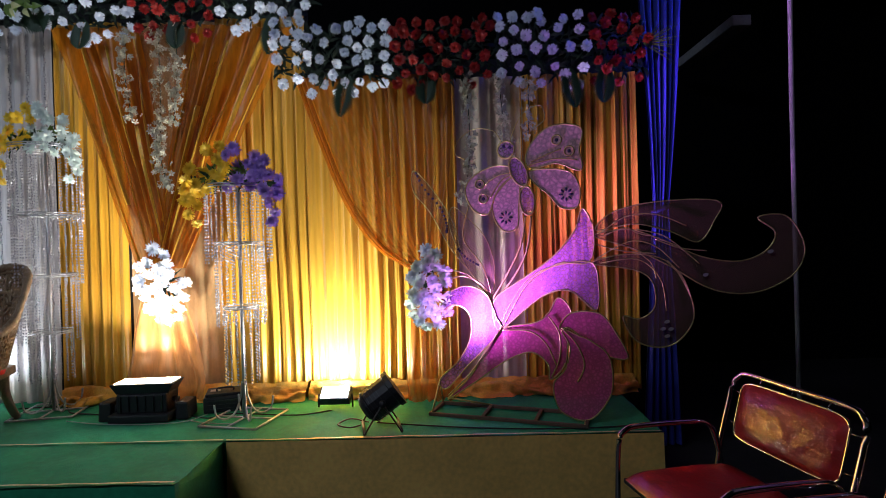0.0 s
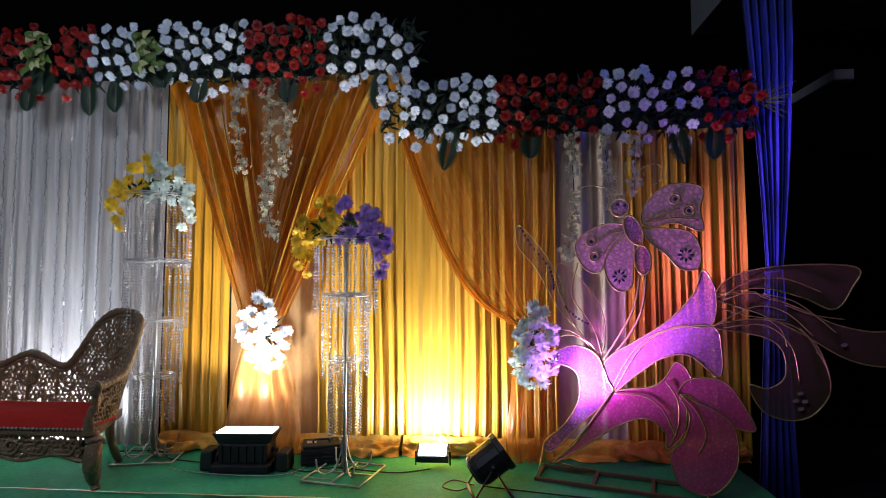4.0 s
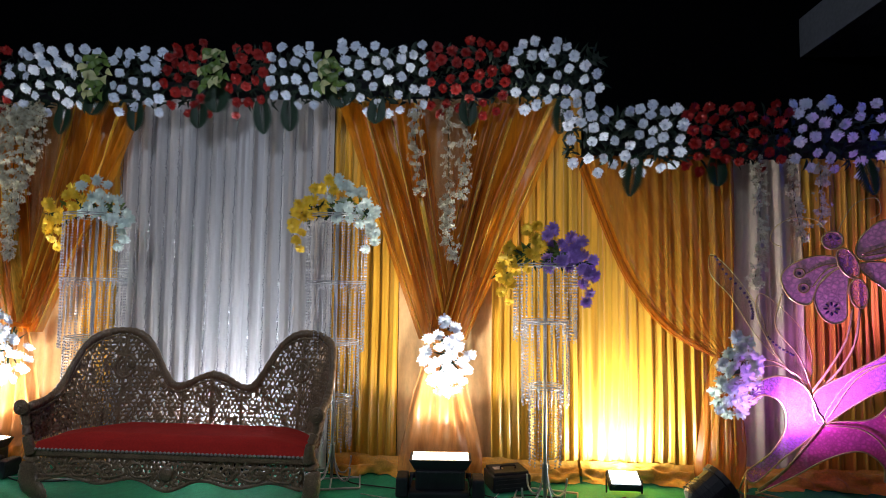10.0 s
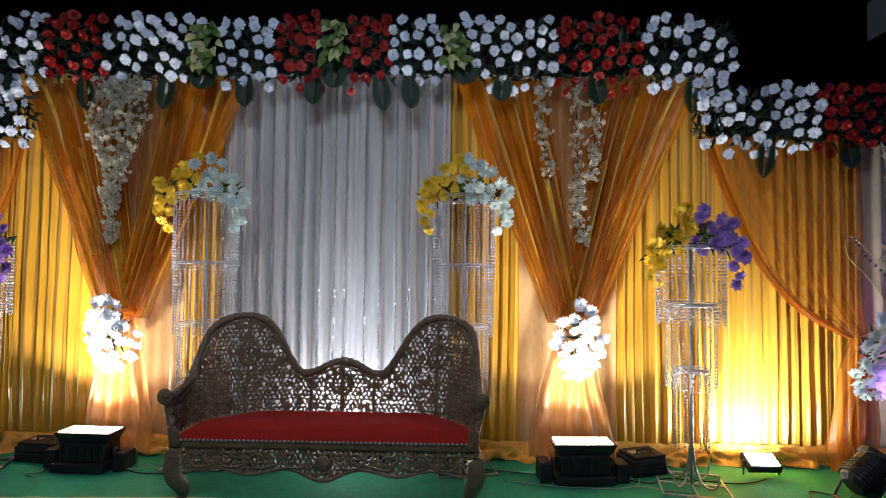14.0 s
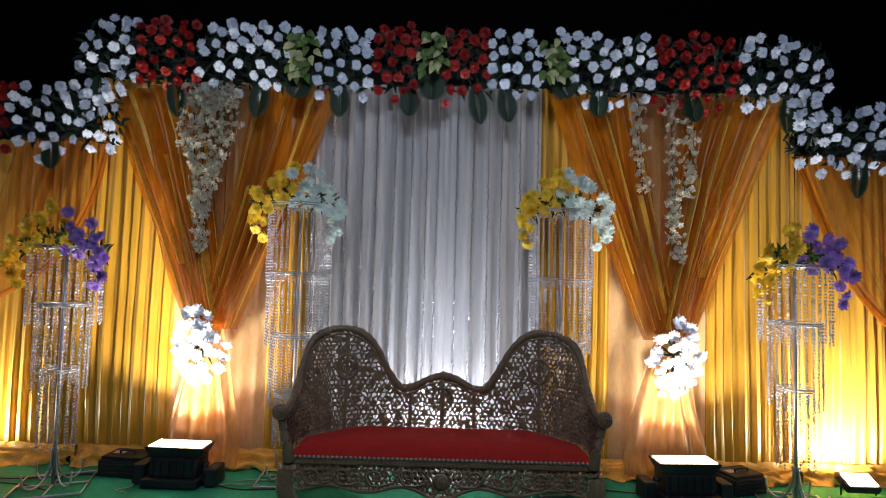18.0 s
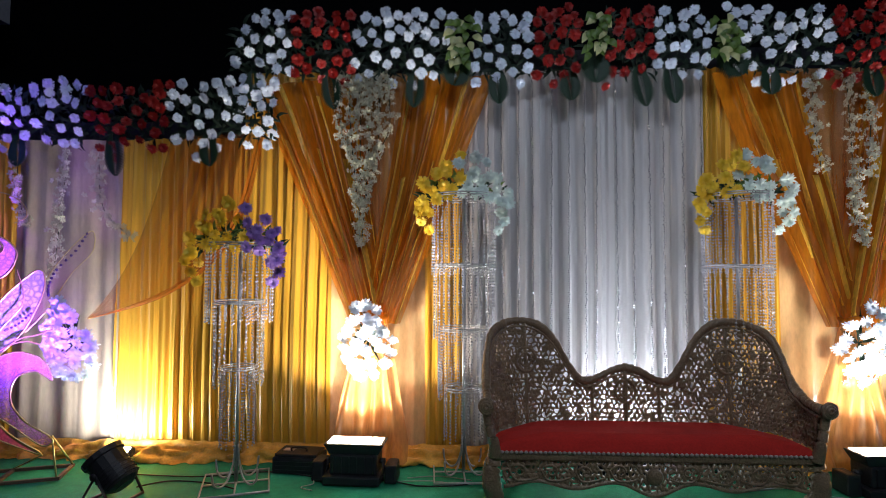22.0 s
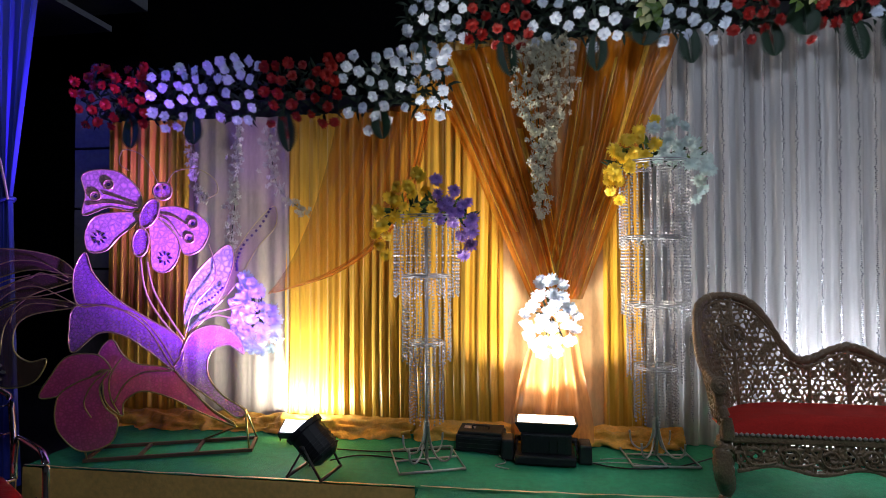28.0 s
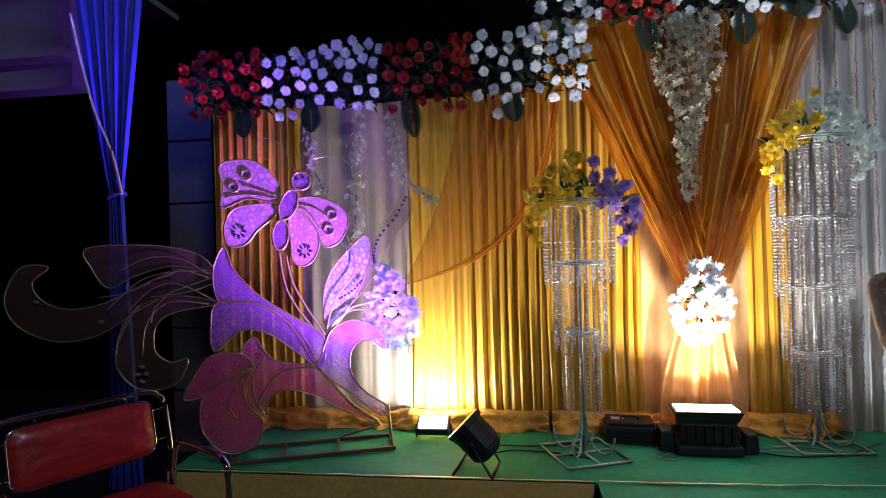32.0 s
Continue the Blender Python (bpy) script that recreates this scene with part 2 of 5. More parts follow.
CABLE = material("black_cable", (0.02, 0.02, 0.02), 0.5)
PALE_WIRE = material("pale_grey_wire", (0.42, 0.42, 0.38), 0.5)
CHROME = material("chromed_tube", (0.72, 0.72, 0.75), 0.12, metal=1.0, vary=0.12, scale=20)
MAROON = material("maroon_vinyl_under_plastic", (0.46, 0.022, 0.022), 0.34, vary=0.25, scale=12, bump=0.6, bump_scale=18, coat=0.25)
# pale cloth; the blue of the coloured lamps is put into its base colour
DRAPE_BLUELIT = material("pale_drape_bluelit", (0.03, 0.05, 0.45), 0.5, vary=0.15, scale=5, bump=0.3, bump_scale=60, sheen=0.3, through_light=0.1, stretch=SILK)
DARK_DRAPE = material("black_drape", (0.012, 0.012, 0.016), 0.8, vary=0.3, scale=4, bump=0.3)
# near-black base: the unlit hall's darkness is put into the plaster colour
PLASTER = material("plaster_unlit_black", (0.004, 0.004, 0.005), 0.95, gloss=0.05, vary=0.3, scale=2, bump=0.3, bump_scale=40)
PIER_PAINT = material("grey_pier_paint", (0.16, 0.15, 0.14), 0.8, vary=0.25, scale=3, bump=0.3, bump_scale=40)
PALE_PLASTER = material("pale_plaster", (0.40, 0.40, 0.42), 0.8, vary=0.2, scale=3, bump=0.3, bump_scale=40)
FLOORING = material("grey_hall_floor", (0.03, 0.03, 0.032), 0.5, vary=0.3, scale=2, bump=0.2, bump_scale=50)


# ---------------------------------------------------------------- builders
def shaded(bm, smooth=True):
    if smooth:
        for f in bm.faces:
            f.smooth = True
    return bm


def to_mesh(bm, name, mat, smooth=True):
    shaded(bm, smooth)
    me = bpy.data.meshes.new(name)
    bm.to_mesh(me)
    bm.free()
    me.materials.append(mat)
    return me


def part(name, bm, mat, parent=None, label="", smooth=True, m=None):
    me = bm if isinstance(bm, bpy.types.Mesh) else to_mesh(bm, name, mat, smooth)
    ob = new(name, me)
    if parent is not None:
        ob.parent = parent
    if m is not None:
        ob.matrix_basis = m
    return tagged(ob, label)


def thing(name, label, category, m=None, group="", kind=""):
    ob = new(name)
    ob.empty_display_size = 0.1
    if m is not None:
        ob.matrix_basis = m
    return tagged(ob, label, category, group, kind)


def block(bm, x0, x1, y0, y1, z0, z1, bevel=0.0, taper=1.0):
    """A bevelled box; taper narrows its top."""
    got = bmesh.ops.create_cube(bm, size=1)["verts"]
    for v in got:
        k = taper if v.co.z > 0 else 1
        v.co = ((x0 + x1) / 2 + v.co.x * (x1 - x0) * k, (y0 + y1) / 2 + v.co.y * (y1 - y0) * k, (z0 + z1) / 2 + v.co.z * (z1 - z0))
    if bevel:
        edges = list({e for v in got for e in v.link_edges})
        bmesh.ops.bevel(bm, geom=edges, offset=bevel, segments=2, affect="EDGES", profile=0.6)
    return bm


def smooth_line(pts, per=8, closed=False):
    """A Catmull-Rom curve through a few control points."""
    p = [Vector(q) for q in pts]
    n, out = len(p), []
    for i in range(n if closed else n - 1):
        a, b, c, d = (p[(i + k) % n] if closed else p[min(max(i + k, 0), n - 1)] for k in (-1, 0, 1, 2))
        for j in range(per):
            t = j / per
            out.append(0.5 * (2 * b + (c - a) * t + (2 * a - 5 * b + 4 * c - d) * t * t + (3 * b - a - 3 * c + d) * t ** 3))
    if not closed:
        out.append(p[-1])
    return out


def tube(bm, pts, r, sides=6, closed=False, flat=1.0):
    """A tube along a line; r is a number or a radius per point."""
    pts = [Vector(p) for p in pts]
    n, rings = len(pts), []
    up = Vector((0, 0, 1))
    for i, p in enumerate(pts):
        d = (pts[(i + 1) % n] - pts[i - 1]) if closed else (pts[min(i + 1, n - 1)] - pts[max(i - 1, 0)])
        d = d.normalized() if d.length > 1e-9 else Vector((0, 0, 1))
        ref = up if abs(d.dot(up)) < 0.95 else Vector((0, 1, 0))
        a = d.cross(ref).normalized()
        b = d.cross(a).normalized()
        rr = r[i] if isinstance(r, (list, tuple)) else r
        rings.append([bm.verts.new(p + rr * (a * math.cos(2 * math.pi * k / sides) + b * flat * math.sin(2 * math.pi * k / sides))) for k in range(sides)])
    for i in range(n if closed else n - 1):
        q, w = rings[i], rings[(i + 1) % n]
        for k in range(sides):
            bm.faces.new((q[k], q[(k + 1) % sides], w[(k + 1) % sides], w[k]))
    if not closed:
        bm.faces.new(rings[0][::-1])
        bm.faces.new(rings[-1])
    return bm


def sheet(nu, nv, at):
    """A grid whose point at (u, v), both 0 to 1, is at(u, v)."""
    bm = bmesh.new()
    g = [[bm.verts.new(at(i / nu, j / nv)) for j in range(nv + 1)] for i in range(nu + 1)]
    for i in range(nu):
        for j in range(nv):
            bm.faces.new((g[i][j], g[i + 1][j], g[i + 1][j + 1], g[i][j + 1]))
    return bm


def ngon_sheet(bm, pts, thick=0.004):
    """A flat closed outline (x, z) as a thin panel about y = 0."""
    tris = tessellate_polygon([[Vector((p[0], p[1], 0)) for p in pts]])
    f = [bm.verts.new((p[0], -thick / 2, p[1])) for p in pts]
    b = [bm.verts.new((p[0], thick / 2, p[1])) for p in pts]
    for t in tris:
        try:
            bm.faces.new([f[i] for i in t])
            bm.faces.new([b[i] for i in reversed(t)])
        except ValueError:
            pass
    for i in range(len(pts)):
        j = (i + 1) % len(pts)
        bm.faces.new((f[i], f[j], b[j], b[i]))
    return bm


# ---------------------------------------------------------------- hall
def slab(name, x0, x1, y0, y1, z0, z1, mat, label, category, bevel=0.0):
    return tagged(part(name, block(bmesh.new(), x0, x1, y0, y1, z0, z1, bevel), mat, smooth=False), label, category, kind="structure")


GROUND = -0.37
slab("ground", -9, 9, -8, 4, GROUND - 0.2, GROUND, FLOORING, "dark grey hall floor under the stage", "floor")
slab("wall_north", -9, 9, 2.6, 2.8, GROUND, 5.2, PLASTER, "plaster wall behind the stage with unlit darkness in its colour", "wall")
slab("wall_south", -9, 9, -8.2, -8, GROUND, 5.2, PLASTER, "plaster wall of the hall with unlit darkness in its colour", "wall")
slab("wall_east", 9, 9.2, -8, 2.8, GROUND, 5.2, PLASTER, "plaster side wall with unlit darkness in its colour", "wall")
slab("wall_west", -9.2, -9, -8, 2.8, GROUND, 5.2, PLASTER, "plaster side wall with unlit darkness in its colour", "wall")
slab("ceiling", -9.2, 9.2, -8.2, 2.8, 5.2, 5.4, PLASTER, "hall ceiling high above the stage with unlit darkness in its colour", "ceiling")
slab("trim_beam_east", 5.94, 6.10, 1.0, 2.2, 2.83, 2.92, PALE_PLASTER, "pale plaster ledge on the side wall", "ledge", 0.01)
slab("wall_cornice_west", -8.9, -6.45, 0.70, 0.85, 2.94, 3.02, PALE_PLASTER, "pale plaster cornice band on the side wall", "cornice", 0.01)
slab("wall_panel_west", -8.9, -6.50, 0.85, 1.05, 2.72, 4.4, PALE_PLASTER, "pale wall above the cornice", "wall")
slab("wall_gallery_east", 5.42, 9, -3, 2.58, 3.95, 4.40, PALE_PLASTER, "pale front of an unlit gallery", "gallery", 0.01)
slab("wall_gallery_west", -9, -5.66, -3, 1.78, 3.84, 4.30, PALE_PLASTER, "pale front of an unlit gallery", "gallery", 0.01)
slab("trim_gallery_west", -9, -6.1, -3, 1.80, 3.66, 3.72, PALE_PLASTER, "thin pale ledge under the gallery", "ledge")
pier = thing("wall_pier_west", "grey panelled pier beside the backdrop", "pier", kind="structure")
for k in range(6):
    part("panel", block(bmesh.new(), -5.44, -5.06, 0.6, 0.8, GROUND + 0.5 * k + 0.008, GROUND + 0.5 * (k + 1) - 0.008, 0.006), PIER_PAINT, pier, smooth=False)

# ---------------------------------------------------------------- stage
def wavy_top(x0, x1, y0, y1, z, nx, ny):
    return sheet(nx, ny, lambda u, v: (x0 + (x1 - x0) * u, y0 + (y1 - y0) * v,
                 z + 0.006 * noise.noise((5 * u * (x1 - x0), 7 * v * (y1 - y0), 0)) + 0.004 * abs(noise.noise((14 * u * (x1 - x0) + 9, 3 * v, 3)))))


stage = thing("stage", "low stage covered with wrinkled green carpet", "stage", kind="structure")
part("deck", block(bmesh.new(), -4.66, 4.66, -0.588, 0.9, GROUND, -0.012), CARPET, stage, smooth=False)
part("carpet", wavy_top(-4.665, 4.665, -0.594, 0.9, -0.004, 260, 40), CARPET, stage)
part("apron_deck", block(bmesh.new(), -2.30, 2.215, -1.115, -0.590, GROUND, -0.012), CARPET, stage, smooth=False)
part("apron_carpet", wavy_top(-2.31, 2.225, -1.125, -0.594, -0.006, 140, 20), CARPET, stage)


def skirt(x0, x1):
    def at(u, v):
        x = x0 + (x1 - x0) * u
        w = 0.010 * noise.noise((3 * x, 2 * v, 5)) + 0.006 * noise.noise((11 * x + 4 * v, 3 * v, 1))
        return (x, -0.602 - 0.012 * (1 - v) + w * (1 - 0.7 * v), GROUND + 0.01 + (-GROUND - 0.016) * v)
    return sheet(120, 8, at)


part("skirt", skirt(2.24, 4.67), MUSTARD, stage, "mustard yellow cloth skirt")
part("skirt", skirt(-4.67, -2.33), MUSTARD, stage, "mustard yellow cloth skirt")
for x0, x1, y in ((-2.30, 2.22, -0.592), (-2.30, 2.22, -1.122), (2.24, 4.66, -0.600), (-4.66, -2.33, -0.600)):
    part("ribbon", sheet(90, 2, lambda u, v: (x0 + (x1 - x0) * u, y - 0.007 + 0.013 * v + 0.004 * noise.noise((6 * u * (x1 - x0), 0, y)) + (0.05 * math.exp(-((x0 + (x1 - x0) * u + 0.6) / 0.8) ** 2) if x0 < -2 < x1 and y > -1 and x1 > 0 else 0.0), 0.006 + 0.004 * noise.noise((9 * u * (x1 - x0), 2, y)))), RIBBON, stage, "pale gold ribbon edging")


# ---------------------------------------------------------------- curtains
def folds(x, z, seed, width, flat=False):
    """Depth of the pleats at x, drifting a little with the height."""
    x = x + 0.012 * noise.noise((3 * x, 0.7 * z, seed)) * (2.6 - z)
    a = x / width + 0.9 * noise.noise((0.35 * x / width, 0, seed))
    s = math.sin(2 * math.pi * a)
    if flat:
        return 0.020 * math.tanh(2.6 * s + 0.7 * math.sin(2 * math.pi * a * 0.37 + seed)) * (0.8 + 0.6 * noise.noise((1.1 * x / width, 0.6 * z, seed + 3))) + 0.007 * noise.noise((26 * x, 0.8 * z, seed + 6))
    return 0.025 * min(1.5, width / 0.075) * (s * 0.8 + 0.5 * math.sin(2 * math.pi * a * 2.3 + seed)) * (0.75 + 0.5 * noise.noise((1.7 * x / width, 1.2 * z, seed + 3)))


def creases(x, z, seed):
    """Sharp ironed-in fold lines across a flat hung panel."""
    a, b = (z / 0.31 + 0.02 * noise.noise((3 * x, z, seed))) % 1 - 0.5, (x / 0.27 + 0.3) % 1 - 0.5
    return 0.006 * max(0.0, 1 - abs(a) / 0.05) * max(0.0, 0.3 + 1.4 * noise.noise((5 * x, 2 * z, seed))) + 0.003 * max(0.0, 1 - abs(b) / 0.06)


def curtain(name, x0, x1, z1, y, mat, label, seed, width=0.075, z0=0.0, group="pleated backdrop curtains", ironed=False, flat=False):
    n = max(24, int((x1 - x0) / 0.009))
    if ironed:
        root = thing(name, label, "curtain", group=group)
        part("cloth", sheet(n, 130, lambda u, v: (x0 + (x1 - x0) * u, y + 0.5 * folds(x0 + (x1 - x0) * u, z0 + (z1 - z0) * v, seed, width) - creases(x0 + (x1 - x0) * u, z0 + (z1 - z0) * v, seed), z0 + (z1 - z0) * v)), mat, root)
        return root
    root = thing(name, label, "curtain", group=group)
    part("cloth", sheet(n * 2 if flat else n, 26, lambda u, v: (x0 + (x1 - x0) * u, y + folds(x0 + (x1 - x0) * u, z0 + (z1 - z0) * v, seed, width, flat), z0 + (z1 - z0) * v)), mat, root)
    return root


BACK = 0.27
white = curtain("curtain", -0.95, 0.70, 2.72, BACK, WHITE_CLOTH, "silver grey satin curtain with hanging bead strings", 3.3, 0.112, flat=True)
for s in (-1, 1):
    curtain("curtain", *((0.70, 1.20) if s > 0 else (-1.22, -0.95)), 2.72, BACK, YELLOW, "golden yellow pleated satin curtain", 7.1 + s)
    curtain("curtain", *sorted((1.88 * s, 2.52 * s)), 2.72, BACK, YELLOW, "golden yellow pleated satin curtain", 9.7 + s)
    curtain("curtain", *sorted((2.52 * s, (3.58 if s > 0 else 3.44) * s)), 2.25, BACK + 0.004, YELLOW, "golden yellow pleated satin curtain", 12.9 + s)
    curtain("curtain", *sorted(((4.04 if s > 0 else 4.20) * s, 4.86 * s)), 2.25, BACK + 0.004, YELLOW, "golden yellow pleated satin curtain at the end of the backdrop", 15.2 + s)
    curtain("curtain", *sorted((1.20 * s, 1.90 * s)), 2.72, BACK + 0.03, PEACH, "peach satin panel behind the tied drape", 21.4 + s, 0.24, ironed=True)
    curtain("curtain", *sorted(((3.56 if s > 0 else 3.42) * s, (4.06 if s > 0 else 4.22) * s)), 2.25, BACK + 0.02, CREAM, "creased cream satin panel behind the butterfly", 25.4 + s, 0.22, ironed=True)

# dark lining that closes the backdrop behind the curtains
for x0, x1, z1 in ((-2.52, 2.52, 2.9), (2.52, 4.86, 2.4), (-4.86, -2.52, 2.4)):
    slab("wall_lining", x0, x1, 0.36, 0.38, 0, z1, DARK_DRAPE, "black lining cloth behind the backdrop", "backing")


def gathered(top_a, top_b, tie, waist, y_top, y_tie, seed, sag=0.0, gathers=6, nv=30, nu=56, curve=1.0, span=(0.0, 1.0), lift=0.0, run=(0.0, 1.0)):
    """Cloth hung between two top points and drawn together at a tie."""
    def at(u, v):
        ridge = math.sin(math.pi * u) * math.sin(math.pi * min(1.0, max(0.0, v))) ** 0.3
        v = run[0] + (run[1] - run[0]) * v
        u = span[0] + (span[1] - span[0]) * u
        w = waist * (2 * u - 1)
        k = v ** curve
        x = (top_a[0] + (top_b[0] - top_a[0]) * u) * (1 - k) + (tie[0] + w) * k
        z = (top_a[1] + (top_b[1] - top_a[1]) * u) * (1 - v) + tie[1] * v
        bend = sag * math.sin(math.pi * v)
        amp = 0.016 + 0.030 * math.sin(math.pi * min(1, v * 1.1))
        y = y_top + (y_tie - y_top) * v ** 1.6 + amp * math.sin(2 * math.pi * gathers * (u + 0.16 * noise.noise((3 * u, 1.2 * v, seed)) + 0.09 * noise.noise((8 * u, 1.8 * v, seed + 3)))) * (0.8 + 0.9 * noise.noise((5 * u, 1.5 * v, seed + 8))) + 0.035 * noise.noise((6 * u, 2 * v, seed + 5))
        return (x + bend, y - lift * (0.2 + ridge), z - 0.4 * abs(bend))
    return sheet(nu, nv, at)


def flare(tie, foot_a, foot_b, waist, y_tie, y_foot, z_foot, seed, gathers=7, opening=0.5):
    """A loose tail that falls open under its tie, with uneven folds and a rumpled foot."""
    def at(u, v):
        k = min(1.0, 1.12 * v ** opening) * (1 - 0.10 * v)
        f = u + 0.13 * noise.noise((2.6 * u, 0.7 * v, seed)) + 0.06 * noise.noise((6 * u, 1.2 * v, seed + 4))
        x = (tie[0] + waist * (2 * u - 1)) * (1 - k) + (foot_a + (foot_b - foot_a) * u) * k + 0.02 * noise.noise((4 * u, 3 * v, seed + 7)) * v
        deep = 0.012 + 0.020 * v * (0.6 + noise.noise((3 * u, 1.5 * v, seed + 9)))
        y = y_tie + (y_foot - y_tie) * v + deep * math.sin(2 * math.pi * gathers * f) + 0.05 * v * noise.noise((4 * u, 2.2 * v, seed + 2)) - 0.05 * max(0.0, v - 0.86) / 0.14
        return (x, y, tie[1] * (1 - v) + z_foot * v + 0.03 * v * v * noise.noise((9 * u, 3, seed)))
    return sheet(84, 30, at)


for s in (-1, 1):
    tie = (1.54 * s, 1.00)
    d = thing("tied_drape", "sheer orange organza drape tied into a bundle above a floor lamp", "drape", group="tied organza drapes")
    part("swag", gathered((0.74 * s, 2.66), (1.36 * s, 2.66), (tie[0] - 0.035 * s, tie[1] - 0.05), 0.13 * s, 0.20, 0.09, 3 + s, 0.0, gathers=6, curve=1.02), ORGANZA, d)
    part("swag", gathered((1.74 * s, 2.66), (2.46 * s, 2.60), (tie[0] + 0.035 * s, tie[1] - 0.05), 0.13 * s, 0.19, 0.08, 6 + s, 0.0, gathers=6, curve=0.92), ORGANZA, d)
    # narrow bright strips laid over each swag as painted highlights of its folds
    for u, wide, v0, v1 in ((0.10, 0.030, 0.30, 1.0), (0.27, 0.055, 0.0, 0.74), (0.40, 0.022, 0.35, 1.0), (0.58, 0.030, 0.08, 0.92), (0.74, 0.070, 0.42, 1.0), (0.90, 0.026, 0.0, 0.85)):
        lean = 0.10 * math.sin(37 * u + s)
        part("pleat", gathered((0.74 * s, 2.66), (1.36 * s, 2.66), (tie[0] - 0.035 * s, tie[1] - 0.05), 0.13 * s, 0.20, 0.09, 3 + s, 0.0, 6, 30, 6, 1.02, (u, u + wide), 0.016, (v0, v1)), FOLD_HIGHLIGHT, d, "bright strip for light caught on a satin fold")
        part("pleat", gathered((1.74 * s, 2.66), (2.46 * s, 2.60), (tie[0] + 0.035 * s, tie[1] - 0.05), 0.13 * s, 0.19, 0.08, 6 + s, 0.0, 6, 30, 6, 0.92, (0.98 - u - lean * 0.3, 0.98 - u - lean * 0.3 + wide), 0.016, (v0 * 0.8, v1)), FOLD_HIGHLIGHT, d, "bright strip for light caught on a satin fold")
    part("veil", gathered((1.00 * s, 2.66), (2.14 * s, 2.66), tie, 0.12 * s, 0.235, 0.13, 9 + s, 0, 7), SHEER, d, "sheer veil between the swags")
    part("tail", flare(tie, (1.22 if s > 0 else 1.30) * s, (1.84 if s > 0 else 1.86) * s, 0.07 * s, 0.08, 0.09, 0.06, 12 + s, 4, 0.95), TAIL, d, "peach gold organza tail")
    part("knot", tube(bmesh.new(), [(tie[0] + 0.07 * math.cos(a), 0.09 + 0.05 * math.sin(a), tie[1] + 0.01 * math.sin(3 * a)) for a in [k * math.pi / 8 for k in range(16)]], 0.018, 6, True), ORGANZA, d)

    end = (3.36 * s, 0.90)
    h = thing("side_drape", "sheer orange organza half drape swept to a side bouquet", "drape", group="organza half drapes")

    def swept(u, v, s=s, end=end):
        a = smooth_line([(2.46, 2.26), (2.62, 1.80), (2.80, 1.36), (3.02, 1.05), (3.30, 0.88)] if s > 0 else [(2.36, 2.26), (2.46, 1.76), (2.64, 1.38), (2.96, 1.12), (3.36, 0.99)], 8)
        b = smooth_line([(3.56, 2.26), (3.55, 1.9), (3.52, 1.5), (3.46, 1.15), (3.40, 0.92)] if s > 0 else [(3.02, 2.26), (3.10, 1.85), (3.20, 1.5), (3.32, 1.18), (3.42, 0.98)], 8)
        p = a[round(v * 32)].lerp(b[round(v * 32)], u)
        y = 0.20 - 0.24 * v ** 1.8 + 0.014 * math.sin(2 * math.pi * 8 * (u + 0.05 * noise.noise((3 * u, 2 * v, s)))) + 0.012 * noise.noise((5 * u, 3 * v, 4 + s))
        return (p.x * s, y, p.y)
    part("swag", sheet(52, 32, swept), HALF_VEIL if s > 0 else THIN_VEIL, h)
    part("gathered_hem", sheet(20, 32, lambda u, v: Vector(swept((0.07 + 0.25 * v ** 3) * u, v)) + Vector((0, -0.008 - 0.010 * math.sin(14 * u + 2 * v), 0))), ORGANZA if s > 0 else HALF_VEIL, h)
    if s > 0:
        part("tail", flare(end, 3.20 * s, 3.54 * s, 0.04 * s, -0.03, 0.06, 0.02, 15 + s, 4), HALF_VEIL, h)

# crumpled lining along the foot of the backdrop
for s in (-1, 1):
    for x0, x1 in ((0.74, 2.48), (2.5, 4.8)):
        def puddle(u, v, x0=x0, x1=x1, s=s):
            x = s * (x0 + (x1 - x0) * u)
            n1 = noise.noise((6 * x, 3 * v, 2.2)) + 0.6 * noise.noise((15 * x, 6 * v, 7.1))
            return (x, 0.25 - 0.12 * v * (1 + 0.7 * n1), max(0.002, 0.055 * math.sin(math.pi * (0.12 + 0.88 * v)) * (1 + 0.9 * n1) + 0.09 * (1 - v) ** 3))
        tagged(part("crumpled_cloth", sheet(190, 12, puddle), CRUMPLED), "crumpled orange lining cloth along the foot of the curtains", "cloth", "crumpled cloths")


# ---------------------------------------------------------------- flowers
def blossom(name, mat, rings=((0.047, 18, -4), (0.045, 18, 10), (0.038, 15, 24), (0.028, 12, 42), (0.016, 7, 62)), width=0.0048, seed=1):
    """A many-petalled chrysanthemum that looks along +z."""
    rnd = random.Random(seed)
    bm = bmesh.new()
    for length, count, lift in rings:
        for k in range(count):
            a = 2 * math.pi * (k + rnd.uniform(-0.3, 0.3)) / count
            t = radians(lift + rnd.uniform(-10, 10))
            L = length * rnd.uniform(0.78, 1.14)
            out = Vector((math.cos(a), math.sin(a), 0))
            side = Vector((-math.sin(a), math.cos(a), 0))
            d = out * math.cos(t) + Vector((0, 0, 1)) * math.sin(t)
            nrm = d.cross(side)
            rows = [(0.05, 0.35), (0.5, 0.85), (0.85, 1.0), (1.0, 0.4)]
            vs = []
            for f, w in rows:
                c = d * L * f - nrm * (0.004 * f * f) + Vector((0, 0, 0.006))
                vs.append((bm.verts.new(c - side * width * w), bm.verts.new(c + side * width * w)))
            for (p, q), (r, t2) in zip(vs, vs[1:]):
                bm.faces.new((p, q, t2, r))
    return to_mesh(bm, name, mat)


